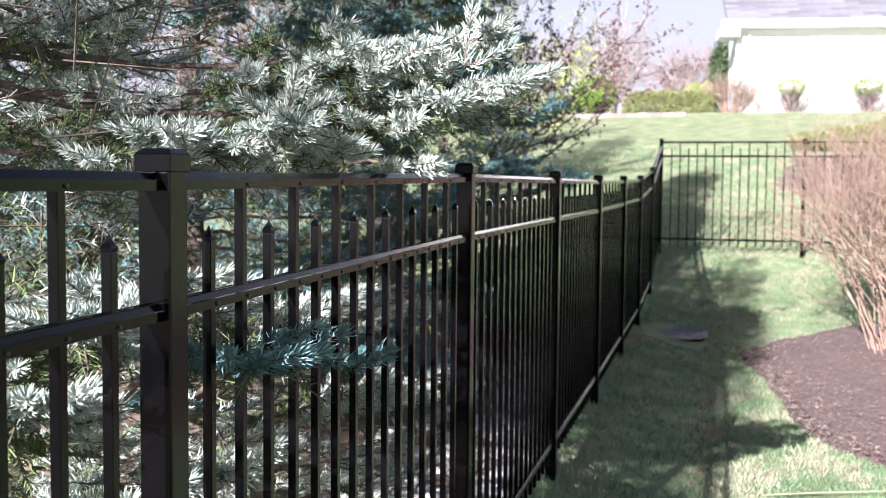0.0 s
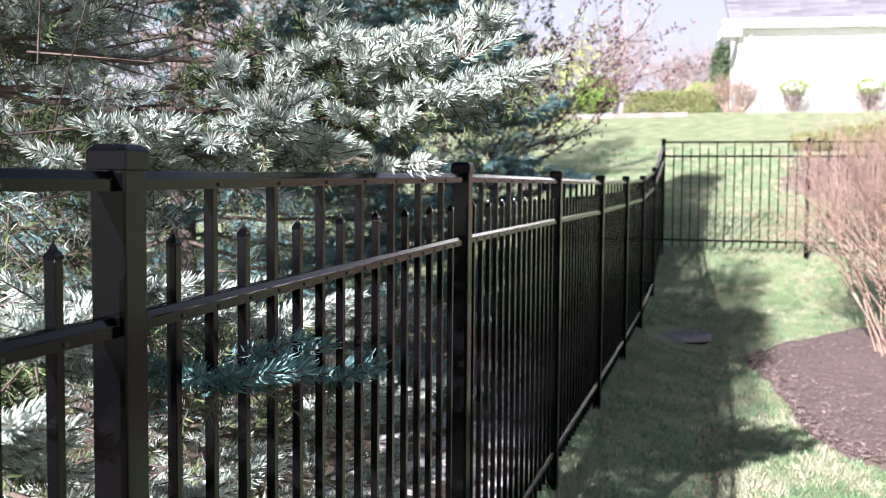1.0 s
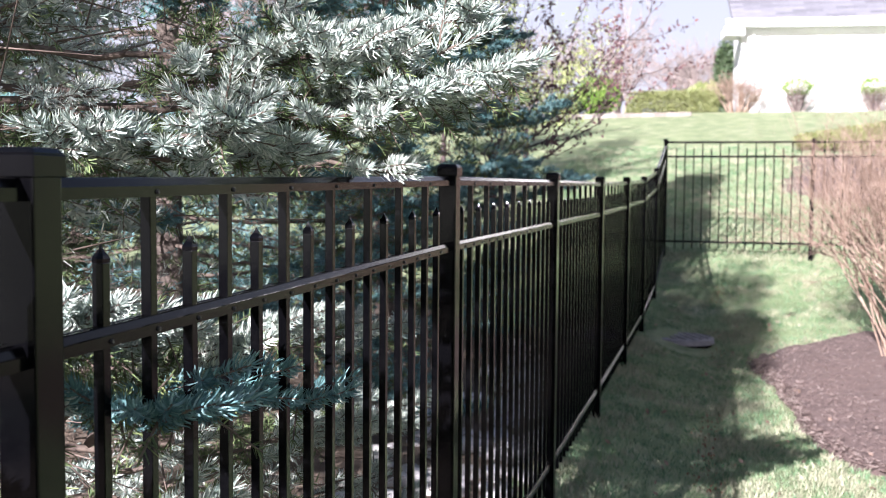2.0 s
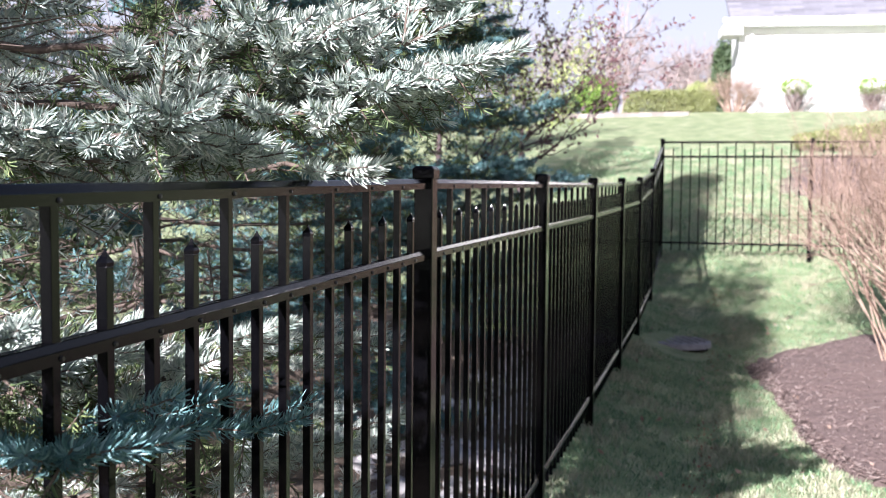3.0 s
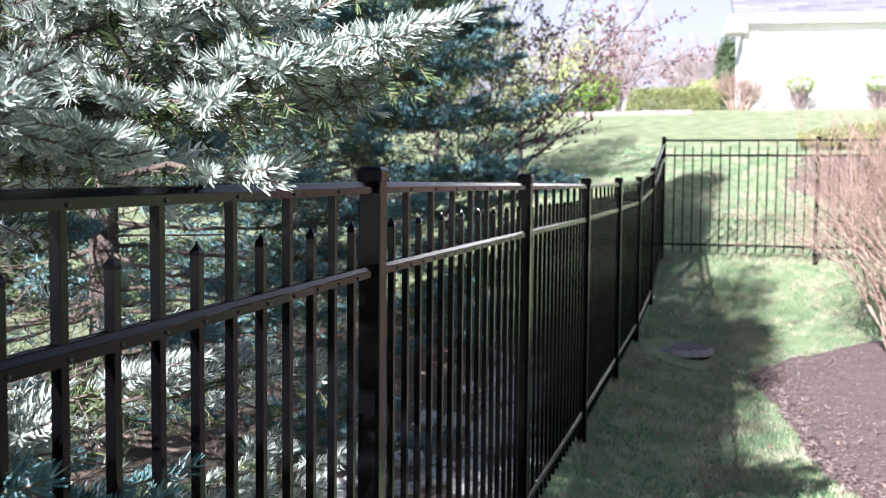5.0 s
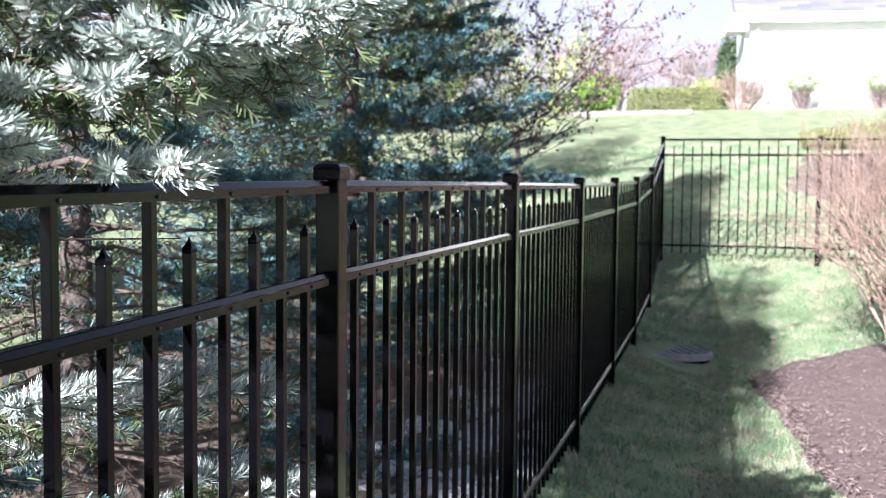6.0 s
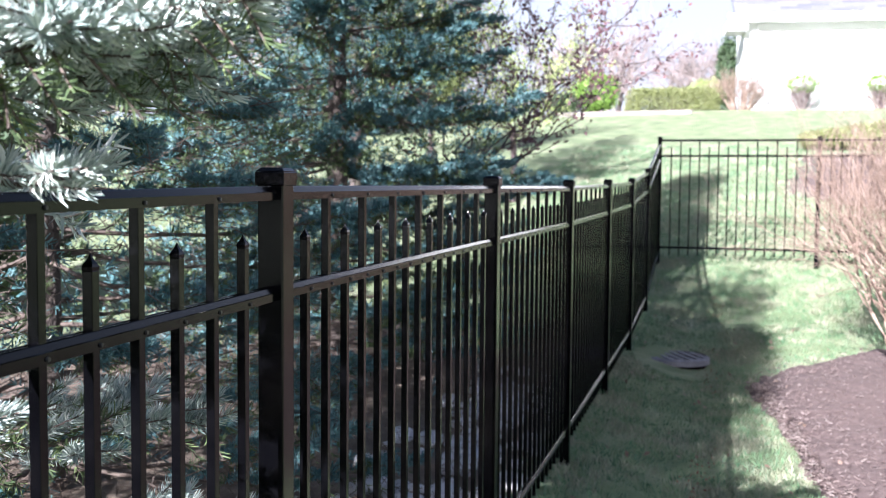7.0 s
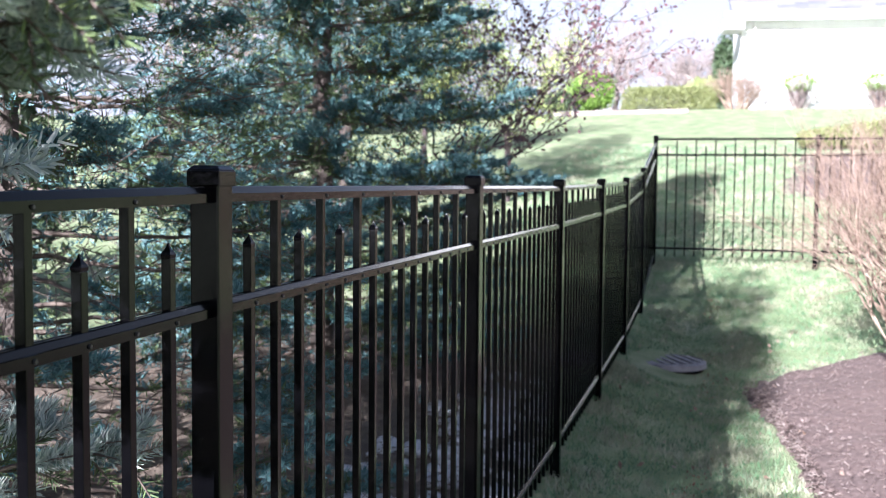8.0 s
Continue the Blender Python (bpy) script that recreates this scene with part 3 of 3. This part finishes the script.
    v = np.stack([p - a * s, p + b * s * 0.5, p + a * s, p - b * s * 0.5], 1).reshape(-1, 3)
    return v, np.arange(m)[:, None] * 4 + [[0, 1, 2, 3]]


def bare_shrub(x, y, seed, mat, label, name="bare_shrub", cat="shrub", group="", single=False, **kw):
    rng = np.random.default_rng(seed)
    e = empty(name, x, y, float(land(x, y)))
    segs, ends, starts = twiggy(rng, **kw)
    if single:                                  # every stem with its own twigs
        for a, b in zip(starts, starts[1:]):
            v, f = tubes(segs[a:b], 3)
            under(arrays("stem", v, f, mat), e)
        tagged(e, label, cat, group)
        return e, ends, rng
    big = [s for s in segs if s[2] > kw["r0"] * 0.7]
    small = [s for s in segs if s[2] <= kw["r0"] * 0.7]
    for nm, sg, n in (("stemwork", big, 5), ("twigwork", small, 3)):
        v, f = tubes(sg, n)
        ob = under(arrays(nm, v, f, mat), e)
        ob["kind"] = "stuff"
    tagged(e, label, cat, group)
    return e, ends, rng


bare_shrub(1.98, 10.1, 21, M_SHRUB, "leafless reddish-tan shrub fanning up from the mulch bed", stems=100, height=1.78, spread=0.58, r0=0.009, forks=4, kids=3, base=0.55, up=0.05, curl=0.44, fan=0.27, single=True)


def leafy(x, y, w, d, h, seed, mat, label, name, n=2500, size=0.05, square=False, z0=0.0, group=""):
    """A leafy mound or clipped hedge: leaves through its outer shell on a twig core."""
    rng = np.random.default_rng(seed)
    e = empty(name, x, y, float(land(x, y)))
    q = rng.normal(0, 1, (n, 3)); q /= np.linalg.norm(q, axis=1)[:, None]
    if square:
        q = rng.uniform(-1, 1, (n, 3))
        ar = np.array([d * h * 2, w * h * 2, w * d])
        ax = rng.choice(3, n, p=ar / ar.sum())
        q[np.arange(n), ax] = np.where(rng.random(n) < 0.5, 1, -1)
        q[:, 2] = np.where(ax == 2, 1, np.abs(q[:, 2]))
        q[:, :2] *= 1 - 0.12 * q[:, 2:] ** 6
    q *= rng.uniform(0.72, 1.04, n)[:, None]
    if not square:
        q *= (1 + 0.18 * np.sin(q[:, :1] * 5 + seed) * np.cos(q[:, 1:2] * 4 + q[:, 2:] * 3))
        q[:, 2] = q[:, 2] * 0.5 + 0.5
    pts = q * [[w / 2, d / 2, h]] + [[0, 0, z0]]
    v, f = leaves(pts, rng, 2, size, size * 0.7)
    ob = under(arrays("foliage", v, f, mat), e); ob["kind"] = "stuff"
    segs = [((0.0, 0.0, -0.05), (p[0] * 0.8, p[1] * 0.8, p[2] * 0.85), 0.012, 0.004) for p in pts[:60]]
    v, f = tubes(segs, 3)
    ob = under(arrays("stemwork", v, f, M_CRAB), e); ob["kind"] = "stuff"
    tagged(e, label, "hedge" if square else "shrub", group)


leafy(-1.6, 33.5, 2.7, 1.2, 0.65, 31, M_BOX, "clipped boxwood hedge at the top of the lawn", "boxwood_hedge", 11000, 0.028, True)
leafy(-3.85, 33.0, 1.4, 1.4, 1.15, 32, M_LEAF, "rounded bright green shrub at the lawn's edge", "green_shrub", 5000, 0.036)
leafy(-4.75, 32.5, 0.9, 0.9, 0.6, 33, M_DARKLEAF, "small dark evergreen shrub at the lawn's edge", "evergreen_shrub", 1600, 0.05)
leafy(-0.65, 34.6, 1.1, 1.0, 1.0, 34, M_LIME, "yellow-green shrub behind the clipped hedge", "lime_shrub", 2500, 0.03)
for k in range(6):
    leafy(2.1 + 0.62 * k, 23.4 - 0.15 * k, 1.3, 1.2, 0.40 + 0.12 * k, 40 + k, M_BOX, "low yellow-green shrub in the border beyond the fence", "low_shrub", 3800, 0.028, group="border shrubs")


# ---- house ----
def make_house(x, y, rz):
    z = float(land(x, y)) - 0.1
    e = empty("house", x, y, z)
    e.rotation_euler[2] = radians(rz)
    h, w, d = 2.75, 14.0, 2.4
    part("wall", box(bmesh.new(), 0, w, 0.03, d, -0.5, h), M_SIDING, e)
    rows = 17
    for k in range(rows):                       # lapped siding boards
        z0, z1 = 0.12 + (h - 0.12) * k / rows, 0.12 + (h - 0.12) * (k + 1) / rows
        bm = bmesh.new()
        vs = [bm.verts.new(p) for p in ((0.12, 0, z0), (w, 0, z0), (w, 0.022, z1), (0.12, 0.022, z1), (0.12, 0.029, z0), (w, 0.029, z0))]
        bm.faces.new(vs[:4]); bm.faces.new((vs[4], vs[5], vs[1], vs[0]))
        part("siding_board", bm, M_SIDING, e)
    part("corner_board", box(bmesh.new(), -0.03, 0.12, -0.02, 0.12, 0, h - 0.005, 0.005), M_TRIM, e)
    part("soffit", box(bmesh.new(), -0.55, w + 0.5, -0.55, 0.6, h, h + 0.05), M_TRIM, e)
    part("cornice_return", box(bmesh.new(), -0.6, 0.0, -0.5, 0.7, h - 0.28, h - 0.003, 0.02), M_TRIM, e)
    part("fascia", box(bmesh.new(), -0.55, w + 0.5, -0.58, -0.55, h - 0.02, h + 0.2), M_TRIM, e)
    part("gutter", box(bmesh.new(), -0.6, w + 0.5, -0.70, -0.582, h + 0.06, h + 0.2, 0.02), M_TRIM, e)
    part("frieze_board", box(bmesh.new(), 0.125, w, -0.03, -0.002, h - 0.22, h - 0.002), M_TRIM, e)
    part("downspout", box(bmesh.new(), 0.3, 0.38, -0.10, -0.032, 0.05, h - 0.02, 0.01), M_TRIM, e)
    rise, run = 1.9, d + 0.68
    bm = bmesh.new()                            # lean-to roof of the wing, with thickness
    prof = [(-0.68, h + 0.21), (d, h + 0.21 + rise), (d, h + 0.06 + rise), (-0.55, h + 0.1)]
    va, vb = [bm.verts.new((-0.4, p, q)) for p, q in prof], [bm.verts.new((w + 0.6, p, q)) for p, q in prof]
    bm.faces.new(va); bm.faces.new(vb[::-1])
    for k in range(4):
        bm.faces.new((va[k], vb[k], vb[(k + 1) % 4], va[(k + 1) % 4]))
    bmesh.ops.recalc_face_normals(bm, faces=bm.faces)
    roof = part("roof", bm, M_ROOF, e)
    sl = math.hypot(run, rise)
    bm = bmesh.new()
    box(bm, 0, 0.9, 0, 0.19, 0, 0.012)
    me = mesh_of(bm, M_ROOF, "shingle")
    for r in range(18):                         # shingle courses on the slope that faces the lawn
        for c in range(15):
            o = new("shingle", me)
            o.parent = roof
            o.location = (-0.40 + 0.92 * c - (0.0 if r % 2 else 0.4) + 0.4, -0.68 + run * (r * 0.2) / sl, h + 0.214 + rise * (r * 0.2) / sl)
            o.rotation_euler[0] = math.atan2(rise, run)
    bm = bmesh.new()
    va = [bm.verts.new((0.0, p, q)) for p, q in ((0.03, h), (d, h), (d, h + rise))]
    vb = [bm.verts.new((0.15, p, q)) for p, q in ((0.03, h), (d, h), (d, h + rise))]
    bm.faces.new(va); bm.faces.new(vb[::-1])
    for k in range(3):
        bm.faces.new((va[k], vb[k], vb[(k + 1) % 3], va[(k + 1) % 3]))
    part("gable", bm, M_SIDING, e)
    tagged(e, "white sided house with grey shingled roof and white gutters", "house")


make_house(0.5, 34.3, 6)

for k, (x, y) in enumerate(((2.15, 33.6), (4.35, 33.9))):
    bare_shrub(x, y, 60 + k, M_GREYTWIG, "clipped bare vase-shaped shrub against the white wall", "foundation_shrub", group="foundation shrubs", stems=30, height=1.0, spread=0.75, r0=0.012, forks=2, kids=3, base=0.15)
    leafy(x, y, 1.0, 0.9, 0.55, 64 + k, M_LEAF, "thin green top growth of a foundation shrub", "sprouting_shrub", 1200, 0.026, z0=0.5, group="foundation shrubs")
bare_shrub(0.35, 33.6, 66, M_SHRUB, "tan leafless shrub beside the house corner", "bare_shrub", stems=60, height=1.15, spread=0.9, r0=0.012, forks=3, kids=3, base=0.3)


# ---- crabapple and lime tree beyond the spruces ----
def limb(segs, ends, rng, a, b, r, kids=10, lev=2):
    a, b = np.array(a, float), np.array(b, float)
    L = np.linalg.norm(b - a)
    n = max(4, int(L / 0.12))
    p = a
    for i in range(n):
        t = (i + 1) / n
        q = a + (b - a) * t + np.array([0, 0, -0.08 * L * math.sin(math.pi * t)]) + rng.normal(0, 0.025 * min(1, L), 3)
        segs.append((p, q, r * (1 - 0.75 * i / n), r * (1 - 0.75 * (i + 1) / n)))
        p = q
        ends.append(q)
        if lev and i > n * 0.15 and rng.random() < kids / n:
            d = unit(unit(b - a) + rng.normal(0, 0.7, 3) + np.array([0, 0, 0.3]))
            limb(segs, ends, rng, q, q + d * L * rng.uniform(0.18, 0.42), r * 0.45, kids * 0.7, lev - 1)


def small_tree(name, x, y, fork, r, tips, seed, bark, leafmat, n, size, spread, label, cat, extra=26):
    rng = np.random.default_rng(seed)
    g = float(land(x, y))
    o = np.array((x, y, g))
    e = empty(name, x, y, g)
    v, f = tubes([((0, 0, -0.1), (0.02, 0.01, fork * 0.5), r * 1.25, r), ((0.02, 0.01, fork * 0.5), (0, 0, fork), r, r * 0.9)], 9)
    under(arrays("trunk", v, f, bark, smooth=True), e)
    segs, ends = [], []
    tips = [np.array(t, float) - o for t in tips]
    for k in range(extra):
        a = rng.random() * 6.28
        rr = rng.uniform(0.5, 1.5)
        tips.append(np.array((rr * math.cos(a), rr * math.sin(a), fork + rng.uniform(0.5, 2.4))))
    for t in tips:
        limb(segs, ends, rng, (0, 0, fork * rng.uniform(0.75, 1.0)), t, r * 0.24)
    v, f = tubes(segs, 4)
    under(arrays("branchwork", v, f, bark), e)["kind"] = "stuff"
    v, f = leaves(ends, rng, n, size, spread)
    under(arrays("foliage", v, f, leafmat), e)["kind"] = "stuff"
    tagged(e, label, cat)


small_tree("crabapple_tree", -2.2, 10.5, 1.75, 0.045, [(-0.55, 10.6, 2.75), (-0.75, 10.8, 3.1), (-0.9, 10.2, 2.35), (-0.6, 10.9, 3.3), (-1.2, 10.4, 3.4)], 71, M_CRAB, M_BUD, 2, 0.024, 0.025, "crabapple tree with dark limbs and purple opening buds", "tree", 6)
small_tree("young_tree", -3.2, 17.5, 1.2, 0.05, [], 72, M_CRAB, M_LIME, 2, 0.03, 0.06, "young tree with sparse yellow-green spring leaves", "tree", 16)
small_tree("young_tree", -5.6, 21.0, 1.3, 0.05, [], 73, M_CRAB, M_LIME, 3, 0.035, 0.08, "young tree with sparse yellow-green spring leaves", "tree", 30)


# ---- woods in the distance ----
def bare_tree(x, y, h, seed, spread=0.55):
    e, ends, rng = bare_shrub(x, y, seed, M_GREYTWIG, "far leafless grey-brown tree on the skyline", "bare_tree", "tree", "skyline trees", stems=6, height=h, spread=h * spread, r0=h * 0.018, forks=4, kids=3, base=0.25, curl=0.3)


for k, (x, y, h) in enumerate(((-2.2, 47, 3.0), (-1.3, 46, 2.9), (-0.6, 48, 2.9), (0.4, 50, 3.3), (-5.2, 52, 3.6), (-8.5, 49, 4.2), (-12, 46, 5.0), (-17, 44, 5.5), (-22, 40, 6.0), (-6.5, 62, 6.0), (-2.0, 66, 4.2), (-26, 30, 6.0), (-15, 33, 4.5), (-11, 38, 4.0))):
    bare_tree(x, y, h, 80 + k)
leafy(-9.5, 26.0, 3.2, 3.0, 2.6, 95, M_DARKLEAF, "tall dark evergreen shrub beyond the spruces", "evergreen_shrub", 4500, 0.08)
leafy(-7.5, 16.0, 2.6, 2.4, 2.0, 96, M_DARKLEAF, "broad dark evergreen shrub beyond the spruces", "evergreen_shrub", 4000, 0.07)
leafy(-7.0, 9.5, 2.4, 2.6, 2.3, 97, M_DARKLEAF, "broad dark evergreen shrub beyond the spruces", "evergreen_shrub", 4000, 0.07)
leafy(0.0, 44.0, 1.0, 1.0, 3.2, 98, M_DARKLEAF, "narrow dark evergreen beside the house", "evergreen_shrub", 2500, 0.08)


# ---- mulch bed, borders, stones, drain ----
def sheet(name, poly, lift, step, mat, label, mound=0.0):
    xs = np.arange(min(p[0] for p in poly), max(p[0] for p in poly) + step, step)
    ys = np.arange(min(p[1] for p in poly), max(p[1] for p in poly) + step, step)
    X, Y = np.meshgrid(xs, ys)
    rng = np.random.default_rng(5)
    edge = np.full(X.shape, 9.0)
    for (x0, y0), (x1, y1) in zip(poly, poly[1:] + poly[:1]):
        t = np.clip(((X - x0) * (x1 - x0) + (Y - y0) * (y1 - y0)) / ((x1 - x0) ** 2 + (y1 - y0) ** 2), 0, 1)
        edge = np.minimum(edge, np.hypot(X - x0 - t * (x1 - x0), Y - y0 - t * (y1 - y0)))
    inn = inside(X, Y, poly)
    Z = land(X, Y) + np.where(inn, lift + mound * smooth01(edge / 0.8) + rng.normal(0, 0.008, X.shape), -0.03)
    w = len(xs)
    i = np.arange(len(ys) - 1)[:, None] * w + np.arange(w - 1)[None]
    f = np.stack([i, i + 1, i + w + 1, i + w], -1).reshape(-1, 4)
    keep = inn.ravel()[f].any(1)
    ob = arrays(name, np.stack([X, Y, Z], -1).reshape(-1, 3), f[keep], mat, smooth=True)
    tagged(ob, label, "mulch bed", kind="structure")


sheet("mulch_bed", BED, 0.015, 0.08, M_MULCH, "reddish-brown bark mulch bed edged into the lawn", 0.06)
sheet("mulch_border", [(0.9, 18.6), (1.6, 22.6), (7.0, 22.6), (7.0, 17.0), (2.4, 17.0)], 0.02, 0.2, M_MULCH, "bark mulch border on the slope beyond the fence", 0.05)


def chips(name, n, poly, seed, mat, label, lo, hi, lift=0.03, r=0.005):
    rng = np.random.default_rng(seed)
    x = rng.uniform(min(p[0] for p in poly), max(p[0] for p in poly), n * 2)
    y = rng.uniform(min(p[1] for p in poly), max(p[1] for p in poly), n * 2)
    k = inside(x, y, poly)
    x, y = x[k][:n], y[k][:n]
    z = land(x, y) + lift
    segs = []
    for a, b, c in zip(x, y, z):
        t, ln = rng.random() * 6.28, rng.uniform(lo, hi)
        d = np.array((math.cos(t), math.sin(t), rng.normal(0, 0.35))) * ln / 2
        p = np.array((a, b, c + rng.uniform(-0.01, 0.02)))
        segs.append((p - d, p + d, r * rng.uniform(0.5, 1.2), r * rng.uniform(0.3, 1.0)))
    v, f = tubes(segs, 3)
    tagged(arrays(name, v, f, mat), label, "mulch", kind="stuff")


chips("mulch_chips", 10000, BED, 6, M_CHIP, "loose bark chips strewn over the mulch bed", 0.008, 0.028, 0.07, 0.0035)
chips("mulch_chips", 2500, [(0.26, 10.0), (0.40, 9.3), (0.50, 8.5), (0.60, 7.4), (0.78, 6.75), (1.07, 6.35), (1.17, 6.55), (0.87, 6.95), (0.72, 7.5), (0.62, 8.5), (0.54, 9.3), (0.42, 10.1)], 7, M_CHIP, "loose bark chips along the bed's edge", 0.02, 0.05, 0.03)
LITTER = [(-0.75, 0.5), (-0.75, 11.5), (-4.5, 11.5), (-4.5, 0.5)]
chips("needle_litter", 9000, LITTER, 8, M_STRAW, "fallen twigs and needle litter under the spruces", 0.03, 0.12, 0.06, 0.003)


def stone_mesh(seed):
    rng = np.random.default_rng(seed)
    bm = bmesh.new()
    bmesh.ops.create_icosphere(bm, subdivisions=2, radius=1.0)
    for v in bm.verts:
        v.co *= 1 + 0.16 * noise.noise(v.co * 1.3 + Vector((seed * 3.1, 0, 0)))
        v.co.z *= 0.55
    me = mesh_of(bm, M_STONE, "stone")
    me.polygons.foreach_set("use_smooth", [True] * len(me.polygons))
    return me


STONES = [stone_mesh(k) for k in range(4)]
border = tagged(empty("stone_border", 0, 0, 0), "loose pale river stones along the foot of the fence", "stone border")
rng = np.random.default_rng(9)
for k in range(280):
    x, y = rng.uniform(-1.75, -0.85), rng.uniform(2.6, 9.5)
    o = new("stone", STONES[k % 4])
    o.parent = border
    r = rng.uniform(0.03, 0.085)
    o.location = (x, y, float(land(x, y)) + r * 0.35)
    o.scale = (r * rng.uniform(0.9, 1.4), r, r)
    o.rotation_euler = (rng.normal(0, 0.2), rng.normal(0, 0.2), rng.random() * 6.28)


def make_grate(x, y, r):
    e = empty("drain_grate", x, y, float(land(x, y)) + 0.034)
    bm = bmesh.new()
    n = 40
    rings = [(r * 1.03, -0.05), (r * 1.02, -0.004), (r * 0.93, 0.010), (r * 0.93, -0.03)]
    vs = [[bm.verts.new((a * math.cos(2 * math.pi * k / n), a * math.sin(2 * math.pi * k / n), z)) for k in range(n)] for a, z in rings]
    for p, q in zip(vs, vs[1:]):
        for k in range(n):
            bm.faces.new((p[k], p[(k + 1) % n], q[(k + 1) % n], q[k]))
    part("rim", bm, M_IRON, e)
    for k in range(6):
        t = -0.8 + 1.6 * k / 5
        ln = math.sqrt(1 - t * t) * r * 0.93
        b = part("bar", box(bmesh.new(), -ln, ln, -0.017, 0.017, -0.012, 0.006, 0.003), M_IRON, e)
        b.rotation_euler[2] = radians(118)
        b.location = (-math.sin(radians(118)) * t * r * 0.93, math.cos(radians(118)) * t * r * 0.93, 0.0)
    # shallow solid plug, blackened to pass for the shaded pit
    bm = bmesh.new()
    bmesh.ops.create_cone(bm, cap_ends=True, segments=32, radius1=r * 0.94, radius2=r * 0.94, depth=0.2, matrix=Matrix.Translation((0, 0, -0.125)))
    part("pit", bm, M_PIT, e, "black plug standing in for the shade below the bars")
    tagged(e, "round weathered iron drain grate sunk in the lawn", "drain")


make_grate(-0.29, 10.75, 0.28)

edging = tagged(empty("stone_edging", 0, 0, 0), "low tan stone edging at the top of the lawn", "stone edging")
bm = bmesh.new(); box(bm, -0.19, 0.19, -0.12, 0.12, -0.1, 0.09, 0.02)
me = mesh_of(bm, M_EDGE, "block")
for k in range(11):
    x, y = -4.75 + 0.36 * k, 31.3 + 0.06 * k
    o = new("block", me); o.parent = edging; o.location = (x, y, float(land(x, y)) + 0.02); o.rotation_euler[2] = radians(9 + 4 * math.sin(k * 2.1))
bm = bmesh.new(); bmesh.ops.create_icosphere(bm, subdivisions=3, radius=0.4)
for v in bm.verts:
    v.co *= 1 + 0.2 * noise.noise(v.co * 2.2)
    v.co.z *= 0.5
rock = part("boulder", bm, M_ROCK, smooth=True)
rock.location = (-5.15, 31.1, float(land(-5.15, 31.1)) + 0.05)
tagged(rock, "dark grey boulder at the end of the stone edging", "rock")


# ---- grass ----
def grass(name, n, x0, x1, y0, y1, seed, hi, wd, near=True):
    rng = np.random.default_rng(seed)
    x, y = rng.uniform(x0, x1, n), y0 + (y1 - y0) * rng.random(n) ** (1.3 if near else 1.0)
    keep = ~inside(x, y) & ~(np.hypot((x + 0.29) / 0.36, (y - 10.55) / 0.52) < 1)
    x, y = x[keep], y[keep]
    patch = np.array([noise.noise(Vector((a * 2.2, b * 2.2, 0.0))) for a, b in zip(x, y)])
    keep = rng.random(len(x)) < 0.75 + 0.5 * patch
    x, y, patch = x[keep], y[keep], patch[keep]
    m = len(x)
    p = np.stack([x, y, land(x, y) - 0.004], 1)
    a = rng.random(m) * 6.28
    side = np.stack([np.cos(a), np.sin(a), np.zeros(m)], 1) * wd / 2
    h = (hi * rng.uniform(0.45, 1.15, m) * (1 + 0.5 * patch))[:, None]
    lean = rng.normal(0, 0.5, (m, 2))
    tip = p + np.concatenate([lean, np.ones((m, 1))], 1) * h
    v = np.stack([p - side, p + side, tip], 1).reshape(-1, 3)
    straw = rng.random(m) < np.clip(0.24 + 3.0 * (patch + 0.7 * np.array([noise.noise(Vector((q[0] * 9, q[1] * 9, 3.0))) for q in p])), 0.03, 0.9)
    ob = arrays(name, v, np.arange(m)[:, None] * 3 + [[0, 1, 2]], [M_BLADE, M_DRY], slots=straw.astype(int))
    tagged(ob, "short spring grass, green with dry straw patches", "grass", kind="stuff")


grass("grass", 290000, -0.95, 4.8, 3.2, 14.4, 14, 0.042, 0.0074)
grass("grass", 90000, -3.0, 4.5, 14.4, 24.0, 15, 0.06, 0.012, False)
grass("grass", 110000, -0.95, 4.8, -2.6, 3.3, 16, 0.042, 0.0088, False)


def fallen_leaves():
    rng = np.random.default_rng(17)
    n = 130
    x, y = rng.uniform(-0.6, 1.6, n), rng.uniform(4.5, 12.5, n)
    p = np.stack([x, y, land(x, y) + 0.03], 1)
    v, f = leaves(p, rng, 1, 0.022, 0.004)
    tagged(arrays("leaf_litter", v, f, M_SHRUB), "scattered dry tan leaves on the grass", "leaves", kind="stuff")


fallen_leaves()


def russet_patches():
    rng = np.random.default_rng(18)
    p = np.concatenate([rng.normal((x, y), (0.05, w), (n, 2)) for x, y, w, n in ((0.02, 12.8, 0.3, 50), (0.0, 7.3, 0.35, 60), (0.0, 10.3, 0.4, 60), (0.0, 6.2, 0.35, 60))])
    v, f = leaves(np.stack([p[:, 0], p[:, 1], land(p[:, 0], p[:, 1]) + 0.032], 1), rng, 1, 0.011, 0.004)
    tagged(arrays("leaf_litter", v, f, M_RUSSET), "russet fallen leaves in small drifts on the grass", "leaves", kind="stuff")


russet_patches()


def fallen_twig():
    v, f = tubes([((0, 0, 0.02), (0.2, 0.05, 0.035), 0.004, 0.004), ((0.2, 0.05, 0.035), (0.4, 0.14, 0.03), 0.004, 0.0035), ((0.4, 0.14, 0.03), (0.62, 0.2, 0.04), 0.0035, 0.002)], 6)
    o = arrays("fallen_twig", v, f, M_DRY, smooth=True)
    o.location = (0.33, 5.5, float(land(0.5, 5.6)) + 0.02)
    tagged(o, "thin pale fallen twig lying on the grass", "twig")


fallen_twig()
